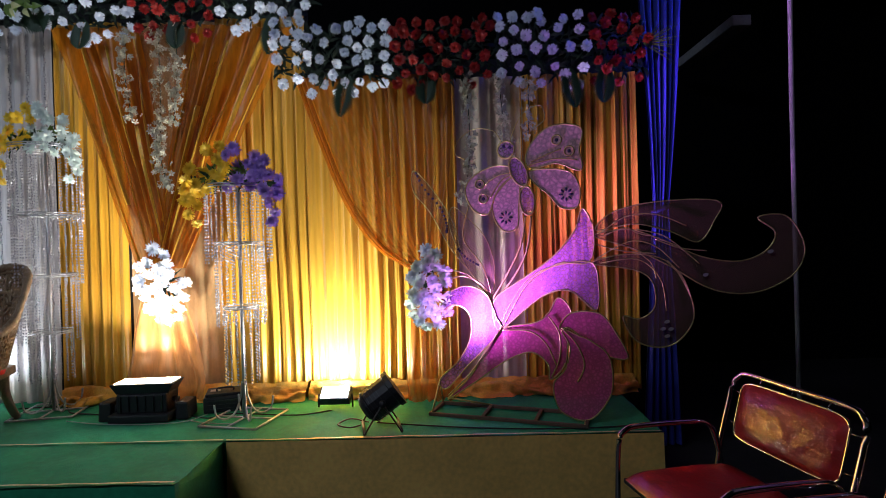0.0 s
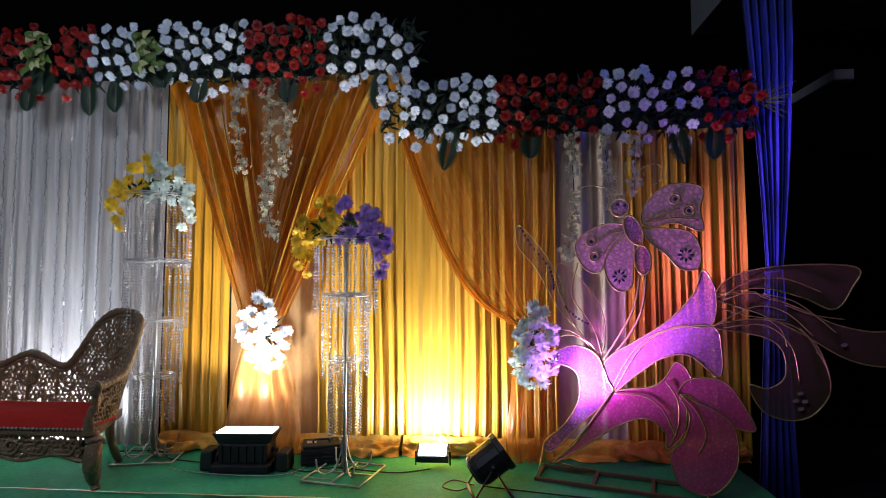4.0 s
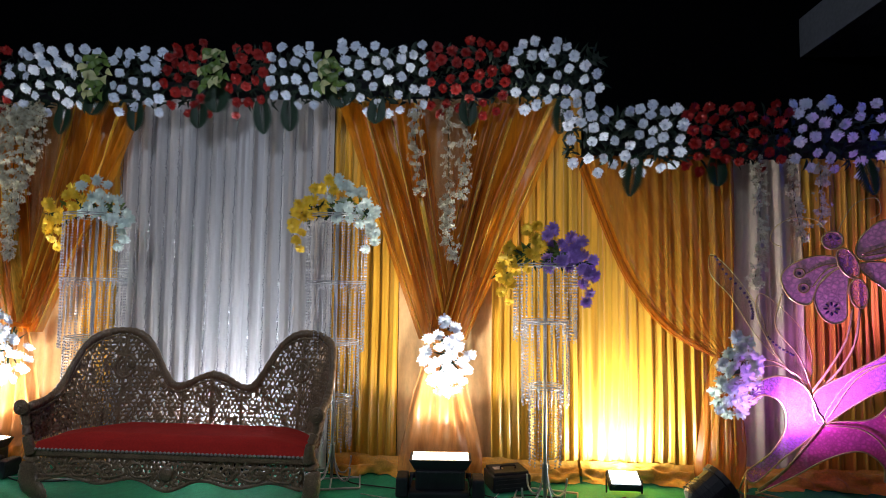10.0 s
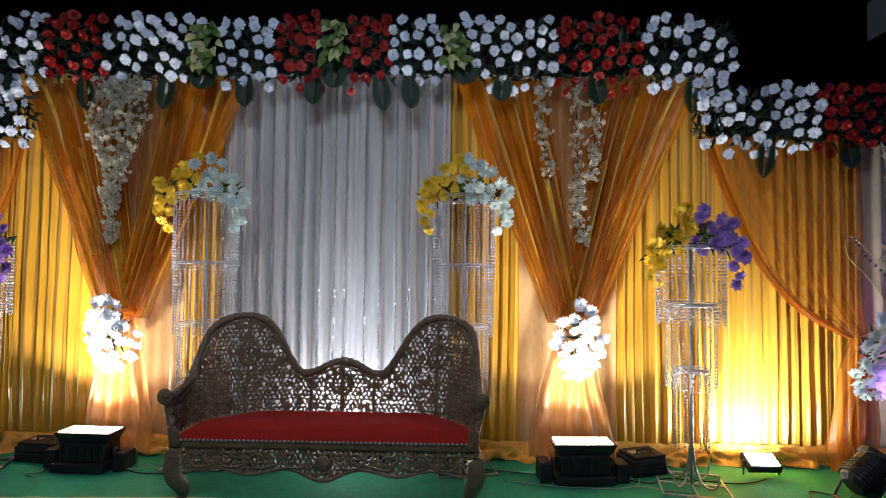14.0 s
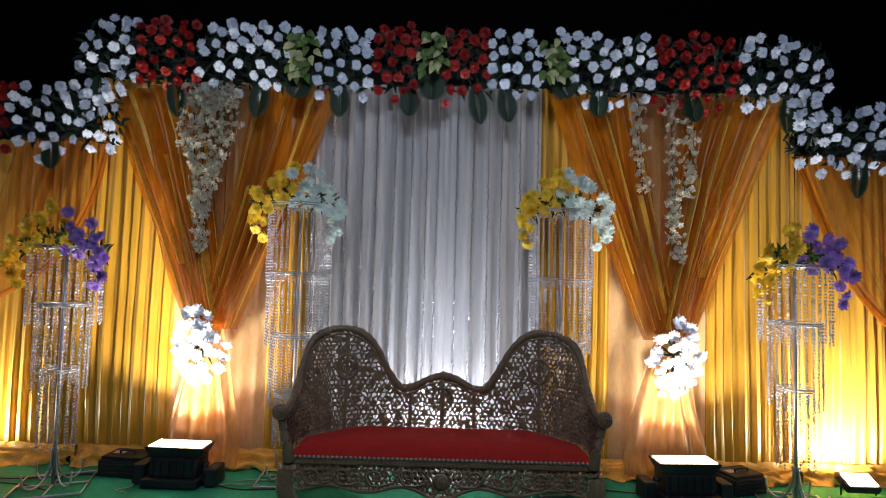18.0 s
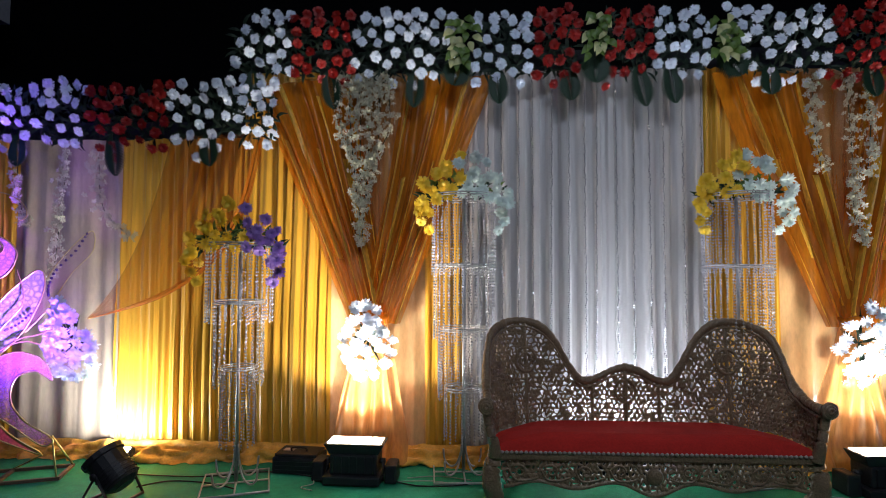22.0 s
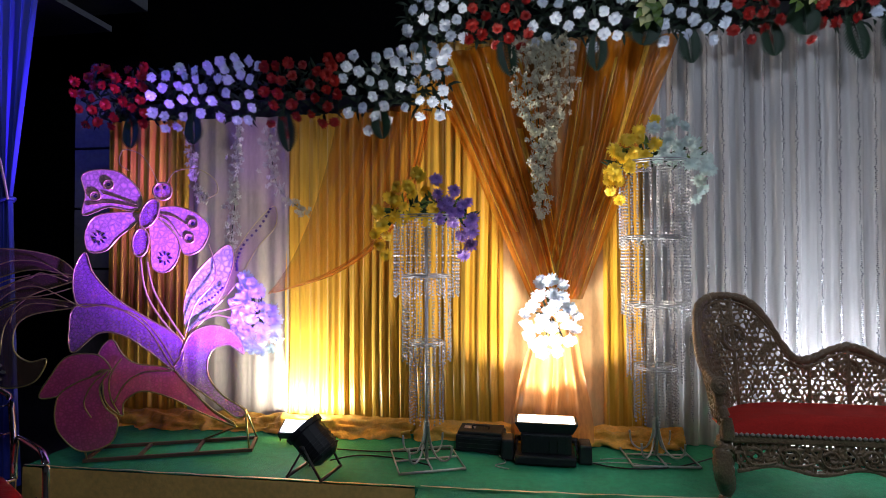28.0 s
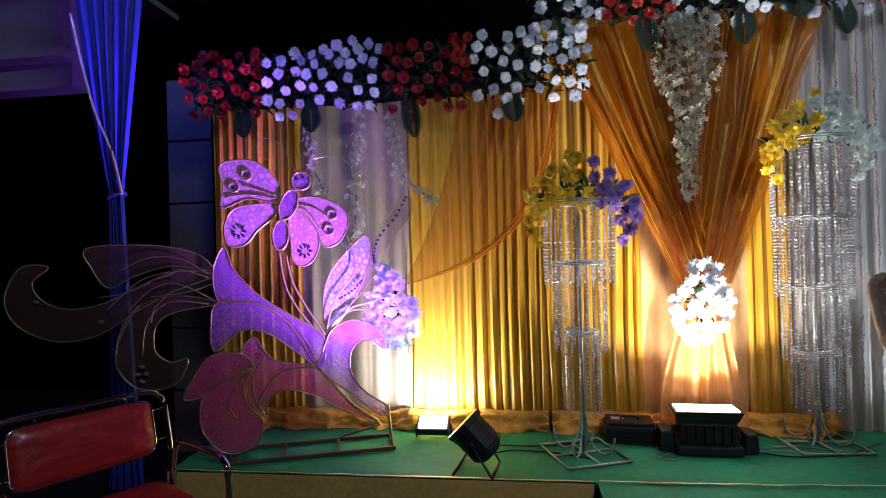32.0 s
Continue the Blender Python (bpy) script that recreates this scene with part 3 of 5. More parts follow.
FLOWERS = {"white": [blossom("flower", PETAL_WHITE, seed=k) for k in (1, 2, 3)], "pale": [blossom("flower", PETAL_PALE, seed=k) for k in (4, 5)],
           "red": [blossom("flower", PETAL_RED, seed=k) for k in (6, 7, 8)], "yellow": [blossom("flower", PETAL_YELLOW, seed=k) for k in (9, 10)],
           "purple": [blossom("flower", PETAL_PURPLE, seed=k) for k in (11, 12)]}
CHANCE = random.Random(42)


def flower(parent, colour, x, y, z, size=1.0, tilt=35, up=0):
    """One flower head that faces the hall, with a chance tilt."""
    m = pose(x, y, z, 106 + CHANCE.uniform(-tilt, tilt) - up, 0, CHANCE.uniform(-tilt, tilt)) @ pose(0, 0, 0, 0, 0, CHANCE.uniform(0, 360)) @ Matrix.Scale(size * CHANCE.uniform(0.85, 1.12), 4)
    return part("flower", CHANCE.choice(FLOWERS[colour]), None, parent, m=m)


def leaf_blade(bm, base, tip, width, droop=0.02):
    base, tip = Vector(base), Vector(tip)
    d = tip - base
    side = d.cross(Vector((0, 1, 0.2)))
    side = side.normalized() * width if side.length > 1e-6 else Vector((width, 0, 0))
    prev = None
    for k, w in enumerate((0.25, 1.0, 0.8, 0.08)):
        c = base + d * (k / 3) + Vector((0, -droop * math.sin(math.pi * k / 3), 0))
        cur = (bm.verts.new(c - side * w), bm.verts.new(c + Vector((0, -0.25 * width * w, 0))), bm.verts.new(c + side * w))
        if prev:
            bm.faces.new((prev[0], prev[1], cur[1], cur[0]))
            bm.faces.new((prev[1], prev[2], cur[2], cur[1]))
        prev = cur


def fern(bm, base, tip, spread=0.07, pairs=12):
    base, tip = Vector(base), Vector(tip)
    tube(bm, [base, (base + tip) / 2 + Vector((0, -0.015, 0)), tip], [0.003, 0.0025, 0.001], 4)
    d = (tip - base)
    side = d.cross(Vector((0, 1, 0))).normalized()
    for k in range(pairs):
        f = (k + 0.8) / pairs
        p = base + d * f
        L = spread * math.sin(math.pi * min(0.97, 0.18 + 0.8 * f)) + 0.008
        for sg in (-1, 1):
            leaf_blade(bm, p, p + side * sg * L + d.normalized() * L * 0.9, 0.0085, 0.006)


def spaced(n_try, box, gap, inside=lambda x, z: True):
    got = []
    for _ in range(n_try):
        x, z = CHANCE.uniform(box[0], box[1]), CHANCE.uniform(box[2], box[3])
        if inside(x, z) and all((x - a) ** 2 + (z - b) ** 2 > gap * gap for a, b in got):
            got.append((x, z))
    return got


def garland_block(x0, x1, z0, z1, colour, ferns=1, gap=0.077, y=0.13, fall=0):
    word = {"white": "white", "red": "deep red"}[colour]
    g = thing("flower_cluster", f"{word} artificial chrysanthemums over dark leaves on the backdrop's top edge", "flower cluster", group="flower clusters along the top edge")
    bm = bmesh.new()
    for _ in range(int(150 * (x1 - x0) * (z1 - z0) / 0.2)):
        x, z = CHANCE.uniform(x0, x1), CHANCE.uniform(z0 + 0.03, z1 - 0.07)
        a = CHANCE.uniform(0, 2 * math.pi)
        L = CHANCE.uniform(0.05, 0.11)
        yy = y + 0.03 - CHANCE.uniform(0, 0.09)
        leaf_blade(bm, (x, yy, z), (x + L * math.cos(a), yy - CHANCE.uniform(0, 0.04), z + L * math.sin(a)), CHANCE.uniform(0.006, 0.014))
    part("foliage", bm, LEAF_SHADED, g)
    zm = (z0 + z1) / 2

    def within(x, z):
        """A ragged outline; towards a falling end it slopes down and thins out."""
        u = (x - x0) / (x1 - x0) if fall > 0 else (x1 - x) / (x1 - x0)
        drop = 0.34 * max(0.0, (u - 0.5) / 0.5) ** 1.5 if fall else 0.0
        return z0 - 0.035 + 0.10 * noise.noise((7 * x, 2.1, z0)) - 0.8 * drop < z < z1 - 0.02 + 0.09 * noise.noise((6 * x, 5.3, z1)) - drop
    for x, z in spaced(1100, (x0, x1, z0 - (0.36 if fall else 0.10), z1 + 0.07), gap, within):
        b = 1 - ((z - zm) / (z1 - z0) * 1.7) ** 2
        flower(g, colour, x, y - 0.02 - 0.13 * max(0.0, b) + CHANCE.uniform(-0.02, 0.02), z, 0.82, 26, (z - zm) * 40)
    for k in range(ferns):
        x = x0 + (x1 - x0) * (k + CHANCE.uniform(0.2, 0.8)) / ferns
        bm = bmesh.new()
        fern(bm, (x, y - 0.05, z0 + 0.08), (x + CHANCE.uniform(-0.06, 0.06), y - 0.08, z0 - CHANCE.uniform(0.13, 0.22)), 0.070, 15)
        part("fern_leaf", bm, LEAF, g)
    return g


ZT0, ZT1, ZL0, ZL1 = 2.60, 3.06, 2.17, 2.60
for x0, x1, c in ((-2.52, -2.12, "white"), (-2.10, -1.70, "red"), (-1.68, -1.02, "white"), (-0.88, -0.52, "white"), (-0.48, -0.20, "red"), (0.0, 0.28, "red"),
                  (0.30, 0.64, "white"), (0.78, 1.40, "white"), (1.42, 1.98, "red"), (2.00, 2.60, "white")):
    garland_block(x0, x1, ZT0, ZT1, c, fall=1 if x1 > 2.5 else -1 if x0 < -2.5 else 0)
for x0, x1, c in ((2.36, 3.14, "white"), (3.18, 3.82, "red"), (3.86, 4.46, "white"), (4.50, 4.86, "red"), (-2.92, -2.22, "white"), (-3.50, -2.96, "red"), (-4.32, -3.54, "white"), (-4.90, -4.36, "red")):
    garland_block(x0, x1, ZL0, ZL1, c)


def end_spray(x, z, side):
    """Thin pale spikes that stand out from the end of the flower edge."""
    g = thing("leaf_spray", "thin pale green spiky leaves at the end of the flower edge", "leaf spray", group="end sprays")
    for k in range(11):
        a = radians(-38 + 9 * k + CHANCE.uniform(-4, 4))
        L = CHANCE.uniform(0.16, 0.26)
        bm = bmesh.new()
        leaf_blade(bm, (x, 0.04, z), (x + side * L * math.cos(a), 0.0 - CHANCE.uniform(0, 0.05), z + L * math.sin(a)), 0.0035, 0.01)
        part("leaf", bm, LEAF_MID, g)


end_spray(4.84, 2.36, 1)


def leaf_knot(x, z, turn):
    """A rosette of cream and green folded leaves with a palm leaf below."""
    g = thing("leaf_rosette", "rosette of cream and green leaves over a dark palm leaf", "leaf rosette", group="leaf rosettes")
    for k in range(34):
        a = radians(turn + CHANCE.uniform(-70, 70))
        p = Vector((x + CHANCE.uniform(-0.07, 0.07), 0.0 - CHANCE.uniform(0, 0.05), z + CHANCE.uniform(-0.14, 0.15)))
        bm = bmesh.new()
        leaf_blade(bm, p, p + Vector((0.085 * math.sin(a), -0.03, -0.085 * math.cos(a))), 0.024, 0.03)
        part("leaf", bm, LEAF_LIGHT if k % 3 == 0 else LEAF_MID, g)
    bm = bmesh.new()
    d = radians(turn)
    fern(bm, (x, 0.04, z - 0.03), (x + 0.26 * math.sin(d), 0.0, z - 0.30 * math.cos(d)), 0.10, 16)
    part("palm_leaf", bm, LEAF, g, "dark green palm leaf")


leaf_knot(-0.09, 2.84, 0)
leaf_knot(0.71, 2.84, 28)
leaf_knot(-0.95, 2.82, -15)


def string_garland(line, label, thick=1.0, count_per_m=150):
    g = thing("blossom_garland", label, "garland", group="hanging blossom garlands")
    pts = smooth_line(line, 10)
    part("stem", tube(bmesh.new(), pts, 0.003, 4), LEAF, g)
    bm = bmesh.new()
    length = sum((b - a).length for a, b in zip(pts, pts[1:]))
    for _ in range(int(count_per_m * length * thick)):
        p = CHANCE.choice(pts) + Vector((CHANCE.gauss(0, 0.018 * thick), CHANCE.uniform(-0.035, 0.0), CHANCE.uniform(-0.03, 0.03)))
        r = CHANCE.uniform(0.014, 0.025)
        rot = Euler((CHANCE.uniform(-0.7, 0.7) + math.pi / 2, CHANCE.uniform(-0.7, 0.7), CHANCE.uniform(0, 6))).to_matrix()
        c = bm.verts.new(p)
        for k in range(5):
            a = 2 * math.pi * k / 5
            q = [bm.verts.new(p + rot @ Vector((r * math.cos(a + o) * f, r * math.sin(a + o) * f, 0.3 * r * f))) for o, f in ((-0.45, 0.7), (0, 1.05), (0.45, 0.7))]
            bm.faces.new((c, q[0], q[1], q[2]))
    part("blossoms", bm, BLOSSOM, g)


G = "string of small cream blossoms hanging from the flower edge"
for line in ([(1.34, 0.10, 2.58), (1.33, 0.08, 2.3), (1.37, 0.08, 1.98)], [(1.56, 0.10, 2.58), (1.57, 0.08, 2.0), (1.56, 0.07, 1.75), (1.61, 0.07, 1.50)], [(1.68, 0.10, 2.58), (1.69, 0.08, 2.25), (1.66, 0.08, 1.94)],
             [(3.66, 0.10, 2.20), (3.67, 0.08, 1.7), (3.62, 0.08, 1.35)], [(3.88, 0.10, 2.2), (3.90, 0.08, 1.9), (3.94, 0.08, 1.66)], [(4.08, 0.10, 2.15), (4.07, 0.08, 1.78)],
             [(-4.05, 0.10, 2.15), (-4.04, 0.08, 1.85), (-3.96, 0.08, 1.62)], [(-3.70, 0.10, 2.1), (-3.72, 0.08, 1.7), (-3.76, 0.08, 1.25)], [(-3.48, 0.10, 2.08), (-3.42, 0.08, 1.72), (-3.22, 0.07, 1.53)]):
    string_garland(line, G, 1.45)
for k in range(6):
    x = -1.80 + 0.065 * k
    string_garland([(x, 0.10, 2.62), (x + 0.02, 0.07, 2.25), (-1.64 + 0.25 * (x + 1.64), 0.07, 2.0 - 0.5 * (k in (2, 3)) - 0.25 * (k in (1, 4)))], "thick string of cream blossoms hanging in a bunch", 1.2)


def bouquet(x, y, z, rx, rz, n_gap, colours, label):
    g = thing("bouquet", label, "bouquet", group="bouquets on the drapes")
    bm = bmesh.new()
    for _ in range(18):
        a, L = CHANCE.uniform(0, 2 * math.pi), CHANCE.uniform(0.6, 1.0)
        leaf_blade(bm, (x, y + 0.03, z), (x + 0.9 * rx * L * math.cos(a), y + 0.01 + CHANCE.uniform(-0.02, 0.02), z + 0.9 * rz * L * math.sin(a)), 0.008)
    part("foliage", bm, LEAF, g)
    for px, pz in spaced(1500, (x - rx, x + rx, z - rz, z + rz), n_gap, lambda a, b: ((a - x) / rx * (1 + 0.55 * max(0.0, (b - z) / rz))) ** 2 + ((b - z) / rz) ** 2 < 1):
        e = ((px - x) / rx) ** 2 + ((pz - z) / rz) ** 2
        flower(g, CHANCE.choice(colours), px, y - 0.09 * math.sqrt(1 - min(1, e)) - 0.24 * (pz - z), pz, 1.0, 22, -8 + (pz - z) * 24)


bouquet(1.57, 0.05, 0.85, 0.165, 0.27, 0.061, ["white"], "round bouquet of white chrysanthemums on the drape's knot")
bouquet(-1.58, 0.05, 0.85, 0.165, 0.27, 0.061, ["white"], "round bouquet of white chrysanthemums on the drape's knot")
bouquet(3.38, -0.13, 0.78, 0.14, 0.25, 0.052, ["pale", "white"], "narrow bouquet of pale mint and white flowers on the half drape")
bouquet(-3.46, -0.12, 0.84, 0.15, 0.27, 0.052, ["pale", "white"], "narrow bouquet of pale mint and white flowers on the half drape")
# ---------------------------------------------------------------- bead strings on the silver curtain
def bead_line(length, pitch, r, rnd, stretch=1.35, sway=0.0015):
    """A hanging string of small faceted beads, from z = 0 downwards."""
    bm = bmesh.new()
    z = -pitch
    while z > -length:
        k = r * rnd.uniform(0.75, 1.15)
        dx, dy = rnd.uniform(-sway, sway), rnd.uniform(-sway, sway)
        t, b = bm.verts.new((dx, dy, z + k * stretch)), bm.verts.new((dx, dy, z - k * stretch))
        a0 = rnd.uniform(0, 1.5)
        ring = [bm.verts.new((dx + k * math.cos(a0 + i * math.pi / 2), dy + k * math.sin(a0 + i * math.pi / 2), z)) for i in range(4)]
        for i in range(4):
            bm.faces.new((t, ring[i], ring[(i + 1) % 4]))
            bm.faces.new((b, ring[(i + 1) % 4], ring[i]))
        z -= pitch
    return bm


RB = random.Random(8)
long_string = to_mesh(bead_line(2.5, 0.0125, 0.0068, RB, 1.1, 0.0055), "bead_string", SILVER_BEAD, False)
for k in range(15):
    x = -0.91 + 0.112 * k + RB.uniform(-0.02, 0.02)
    tagged(part("bead_string", long_string, None, white, "string of small silver beads", m=pose(x, BACK - 0.045, 2.66, RB.uniform(-0.25, 0.1), RB.uniform(-0.5, 0.5), 0)), kind="stuff")


# ---------------------------------------------------------------- crystal stands
def crystal_stand(x, y, rings, tail, turn, left, right, label):
    """A bead-hung iron stand: rings are (height, radius) from the top; tail is where the last strings end."""
    g = thing("crystal_stand", label, "flower stand", pose(x, y, 0, 0, 0, turn), "crystal stands")
    top = rings[0][0]
    part("pole", tube(bmesh.new(), [(0, 0, 0.01), (0, 0, top * 0.5), (0, 0, top)], 0.011, 8), SILVER, g)
    for z, r in rings:
        bm = bmesh.new()
        for dz in (0, 0.014):
            tube(bm, [(r * math.cos(2 * math.pi * k / 28), r * math.sin(2 * math.pi * k / 28), z + dz) for k in range(28)], 0.0042, 5, True)
        for k in range(2):
            a = k * math.pi / 2 + 0.3
            tube(bm, [(-r * math.cos(a), -r * math.sin(a), z), (r * math.cos(a), r * math.sin(a), z)], 0.0035, 5)
        part("ring", bm, SILVER, g)
    b = 0.19
    bm = bmesh.new()
    tube(bm, [(-b, -b, 0.010), (b, -b, 0.010), (b, b, 0.010), (-b, b, 0.010)], 0.0075, 6, True)
    tube(bm, [(-b, 0, 0.012), (b, 0, 0.012)], 0.006, 6)
    tube(bm, [(0, -b, 0.012), (0, b, 0.012)], 0.006, 6)
    part("base_frame", bm, SILVER, g)
    for k in range(4):
        a = k * math.pi / 2 + math.pi / 4
        line = smooth_line([(0.012, 0.24), (0.022, 0.14), (0.06, 0.05), (0.115, 0.022), (0.165, 0.05), (0.178, 0.12)], 5)
        part("scroll_leg", tube(bmesh.new(), [(p.x * math.cos(a), p.x * math.sin(a), p.y) for p in line], 0.0065, 6), SILVER, g)
    rnd = random.Random(int(100 * abs(x)))
    for i, (z, r) in enumerate(rings):
        low = rings[i + 1][0] - (0.12 if len(rings) == 3 else 0.07) if i + 1 < len(rings) else tail
        length = z - low
        n = max(9, int(2 * math.pi * r / 0.040))
        me = [to_mesh(bead_line(length * f, 0.0200, 0.0076, rnd, 1.15), "bead_string", CRYSTAL, False) for f in (1.0, 0.96)]
        for k in range(n):
            a = 2 * math.pi * k / n + 0.2 * i
            tagged(part("bead_string", me[k % 2], None, g, m=pose(r * math.cos(a), r * math.sin(a), z, rnd.uniform(-0.4, 0.4), rnd.uniform(-0.4, 0.4), 0)), kind="stuff")
    f = thing("flower_arrangement", f"{left} and {right} artificial flowers on top of a crystal stand".replace("pale", "pale mint"), "flower arrangement", pose(x, y, top), "flower arrangements on stands")
    bm = bmesh.new()
    for _ in range(46):
        u = rnd.uniform(-0.26, 0.26)
        zc = 0.06 - 1.3 * u * u
        a = rnd.uniform(0, 2 * math.pi)
        leaf_blade(bm, (u, -0.02, zc), (u + 0.11 * math.cos(a), -0.05 - rnd.uniform(0, 0.06), zc + 0.09 * math.sin(a)), rnd.uniform(0.006, 0.013))
    part("foliage", bm, LEAF, f)
    for u, w in spaced(1800, (-0.29, 0.29, -0.06, 0.23), 0.060):
        z = 0.05 + w * (1 - 1.6 * abs(u)) - 1.5 * u * u + 0.02 * rnd.uniform(-1, 1)
        col = left if u + rnd.uniform(-0.04, 0.04) < (0.06 if x < -2 else -0.01) else right
        flower(f, col, u, -0.05 - 0.10 * rnd.random() - 0.04 * (w < 0), z, 0.92, 26, 10)
    for sg, col in ((-1, left), (1, right)):
        for k in range(4):
            flower(f, col, sg * (0.27 - 0.04 * (k % 2) + 0.015 * rnd.uniform(-1, 1)), -0.08, -0.05 - 0.055 * k, 0.84, 24, -5)
    bm = bmesh.new()
    for _ in range(26):
        u, a = rnd.uniform(-0.24, 0.20), rnd.uniform(0, 2 * math.pi)
        zc = 0.10 - 1.4 * u * u
        leaf_blade(bm, (u, -0.03, zc), (u + 0.09 * math.cos(a), -0.08, zc + 0.08 * math.sin(a)), rnd.uniform(0.008, 0.014))
    part("leaf_spray", bm, LEAF_MID, f, "mid green leaves")


HIGH = ((1.78, 0.205), (1.33, 0.195), (0.92, 0.165), (0.54, 0.125))
crystal_stand(0.80, 0.03, HIGH, 0.22, 12, "yellow", "pale", "tall silver iron stand hung with crystal bead strings in four tiers")
crystal_stand(-0.95, 0.03, HIGH, 0.22, 4, "yellow", "pale", "tall silver iron stand hung with crystal bead strings in four tiers")
LOW = ((1.45, 0.195), (1.10, 0.145), (0.70, 0.100))
crystal_stand(2.20, -0.22, LOW, 0.22, -12, "yellow", "purple", "silver iron stand hung with narrowing tiers of crystal bead strings")
crystal_stand(-2.33, -0.22, LOW, 0.22, 20, "yellow", "purple", "silver iron stand hung with narrowing tiers of crystal bead strings")


# ---------------------------------------------------------------- carved sofa
SOFA = thing("carved_sofa", "carved dark wooden sofa with pierced back and red velvet seat", "sofa", pose(0.032, -0.085, 0) @ Matrix.Diagonal((0.975, 0.80, 1.0, 1)))
HALF = smooth_line([(0.0, -0.075), (0.30, -0.07), (0.55, -0.06), (0.70, -0.075), (0.80, -0.13), (0.855, -0.25), (0.872, -0.42), (0.872, -0.58), (0.868, -0.70)], 12)
PLAN = [Vector((-p.x, p.y)) for p in reversed(HALF[1:])] + HALF
STEPS = [0.0]
for a, b in zip(PLAN, PLAN[1:]):
    STEPS.append(STEPS[-1] + (b - a).length)
TOTAL = STEPS[-1]
TOPS = ((0.0, 0.722), (0.09, 0.698), (0.20, 0.645), (0.28, 0.648), (0.35, 0.735), (0.44, 0.885), (0.54, 0.975), (0.66, 1.0), (0.78, 0.972), (0.88, 0.91), (0.97, 0.80), (1.06, 0.69), (1.17, 0.63), (1.32, 0.604), (1.6, 0.60))


def plan_at(s):
    s = min(max(s, 0.0), TOTAL)
    i = min(np.searchsorted(STEPS, s, side="right") - 1, len(PLAN) - 2)
    f = (s - STEPS[i]) / (STEPS[i + 1] - STEPS[i])
    p, d = PLAN[i].lerp(PLAN[i + 1], f), (PLAN[i + 1] - PLAN[i]).normalized()
    return p, Vector((d.y, -d.x))


TOP_LINE = smooth_line(TOPS, 10)
TOP_X, TOP_Z = [p.x for p in TOP_LINE], [p.y for p in TOP_LINE]


def top_at(s):
    return float(np.interp(abs(s - TOTAL / 2), TOP_X, TOP_Z))


def shell(s, z, off=0.0):
    """A point of the wrapped back at arc s and height z, off metres towards the sitter."""
    p, n = plan_at(s)
    arc, top = abs(s - TOTAL / 2), top_at(s)
    lean = 0.07 * max(0.0, top - 0.42) * (1 if arc < 0.75 else 0.5)
    rake = 0.08 + 0.20 * min(1.0, max(0.0, (arc - 0.35) / 0.40)) * min(1.0, max(0.3, (1.3 - arc) / 0.25))
    q = p + n * (off - lean + rake * (top - z))
    return Vector((q.x, q.y, z))


def lattice(inside, clamp, place, box, cell, seed, thick=0.011, hole=(0.62, 0.94)):
    """Pierced carving: a jittered honeycomb whose cells are leaf-shaped holes with rounded walls."""
    rnd = random.Random(seed)
    bm = bmesh.new()
    jit = {}

    def corner(i, j, k):
        ang = math.pi / 3 * k + math.pi / 6
        cx, cz = centre(i, j)
        x, z = cx + cell / math.sqrt(3) * math.cos(ang), cz + cell / math.sqrt(3) * math.sin(ang)
        key = (round(x / cell * 6), round(z / cell * 6))
        if key not in jit:
            jit[key] = (rnd.uniform(-0.38, 0.38) * cell, rnd.uniform(-0.38, 0.38) * cell)
        return x + jit[key][0], z + jit[key][1]

    def centre(i, j):
        return box[0] + cell * (i + 0.5 * (j % 2)), box[2] + cell * 0.866 * j
    for j in range(int((box[3] - box[2]) / (cell * 0.866)) + 1):
        for i in range(int((box[1] - box[0]) / cell) + 1):
            cx, cz = centre(i, j)
            if not inside(cx, cz):
                continue
            cs = [corner(i, j, k) for k in range(6)]
            rim = []
            for k in range(6):
                a, b = cs[k], cs[(k + 1) % 6]
                rim += [a, ((a[0] + b[0]) / 2, (a[1] + b[1]) / 2)]
            f = rnd.uniform(*hole) if rnd.random() > 0.2 else 0.16
            ax, ex = rnd.uniform(0, math.pi), rnd.uniform(0.30, 0.92)
            fr, bk, hf, hb = [], [], [], []
            for k, (x, z) in enumerate(rim):
                x2, z2 = clamp(x, z)
                fr.append(bm.verts.new(place(x2, z2, thick * (1.2 + 0.5 * noise.noise((90 * x2, 90 * z2, seed))))))
                bk.append(bm.verts.new(place(x2, z2, -thick)))
                g = f * (0.86 if k % 2 == 0 else 1.0)
                dx, dz = (x - cx) * g, (z - cz) * g
                along = dx * math.cos(ax) + dz * math.sin(ax)
                dx, dz = ex * dx + (1 - ex) * along * math.cos(ax), ex * dz + (1 - ex) * along * math.sin(ax)
                x3, z3 = clamp(cx + dx, cz + dz)
                hf.append(bm.verts.new(place(x3, z3, thick * 0.35)))
                hb.append(bm.verts.new(place(x3, z3, -thick * 0.7)))
            m = len(rim)
            for k in range(m):
                q = (k + 1) % m
                bm.faces.new((fr[k], fr[q], hf[q], hf[k]))
                bm.faces.new((hf[k], hf[q], hb[q], hb[k]))
                bm.faces.new((bk[q], bk[k], hb[k], hb[q]))
            if f < 0.3:
                bm.faces.new(hf)
    bmesh.ops.remove_doubles(bm, verts=bm.verts, dist=0.0006)
    return bm


def clamp_back(s, z):
    s = min(max(s, 0.0), TOTAL)
    return s, min(max(z, 0.37), top_at(s) - 0.012)


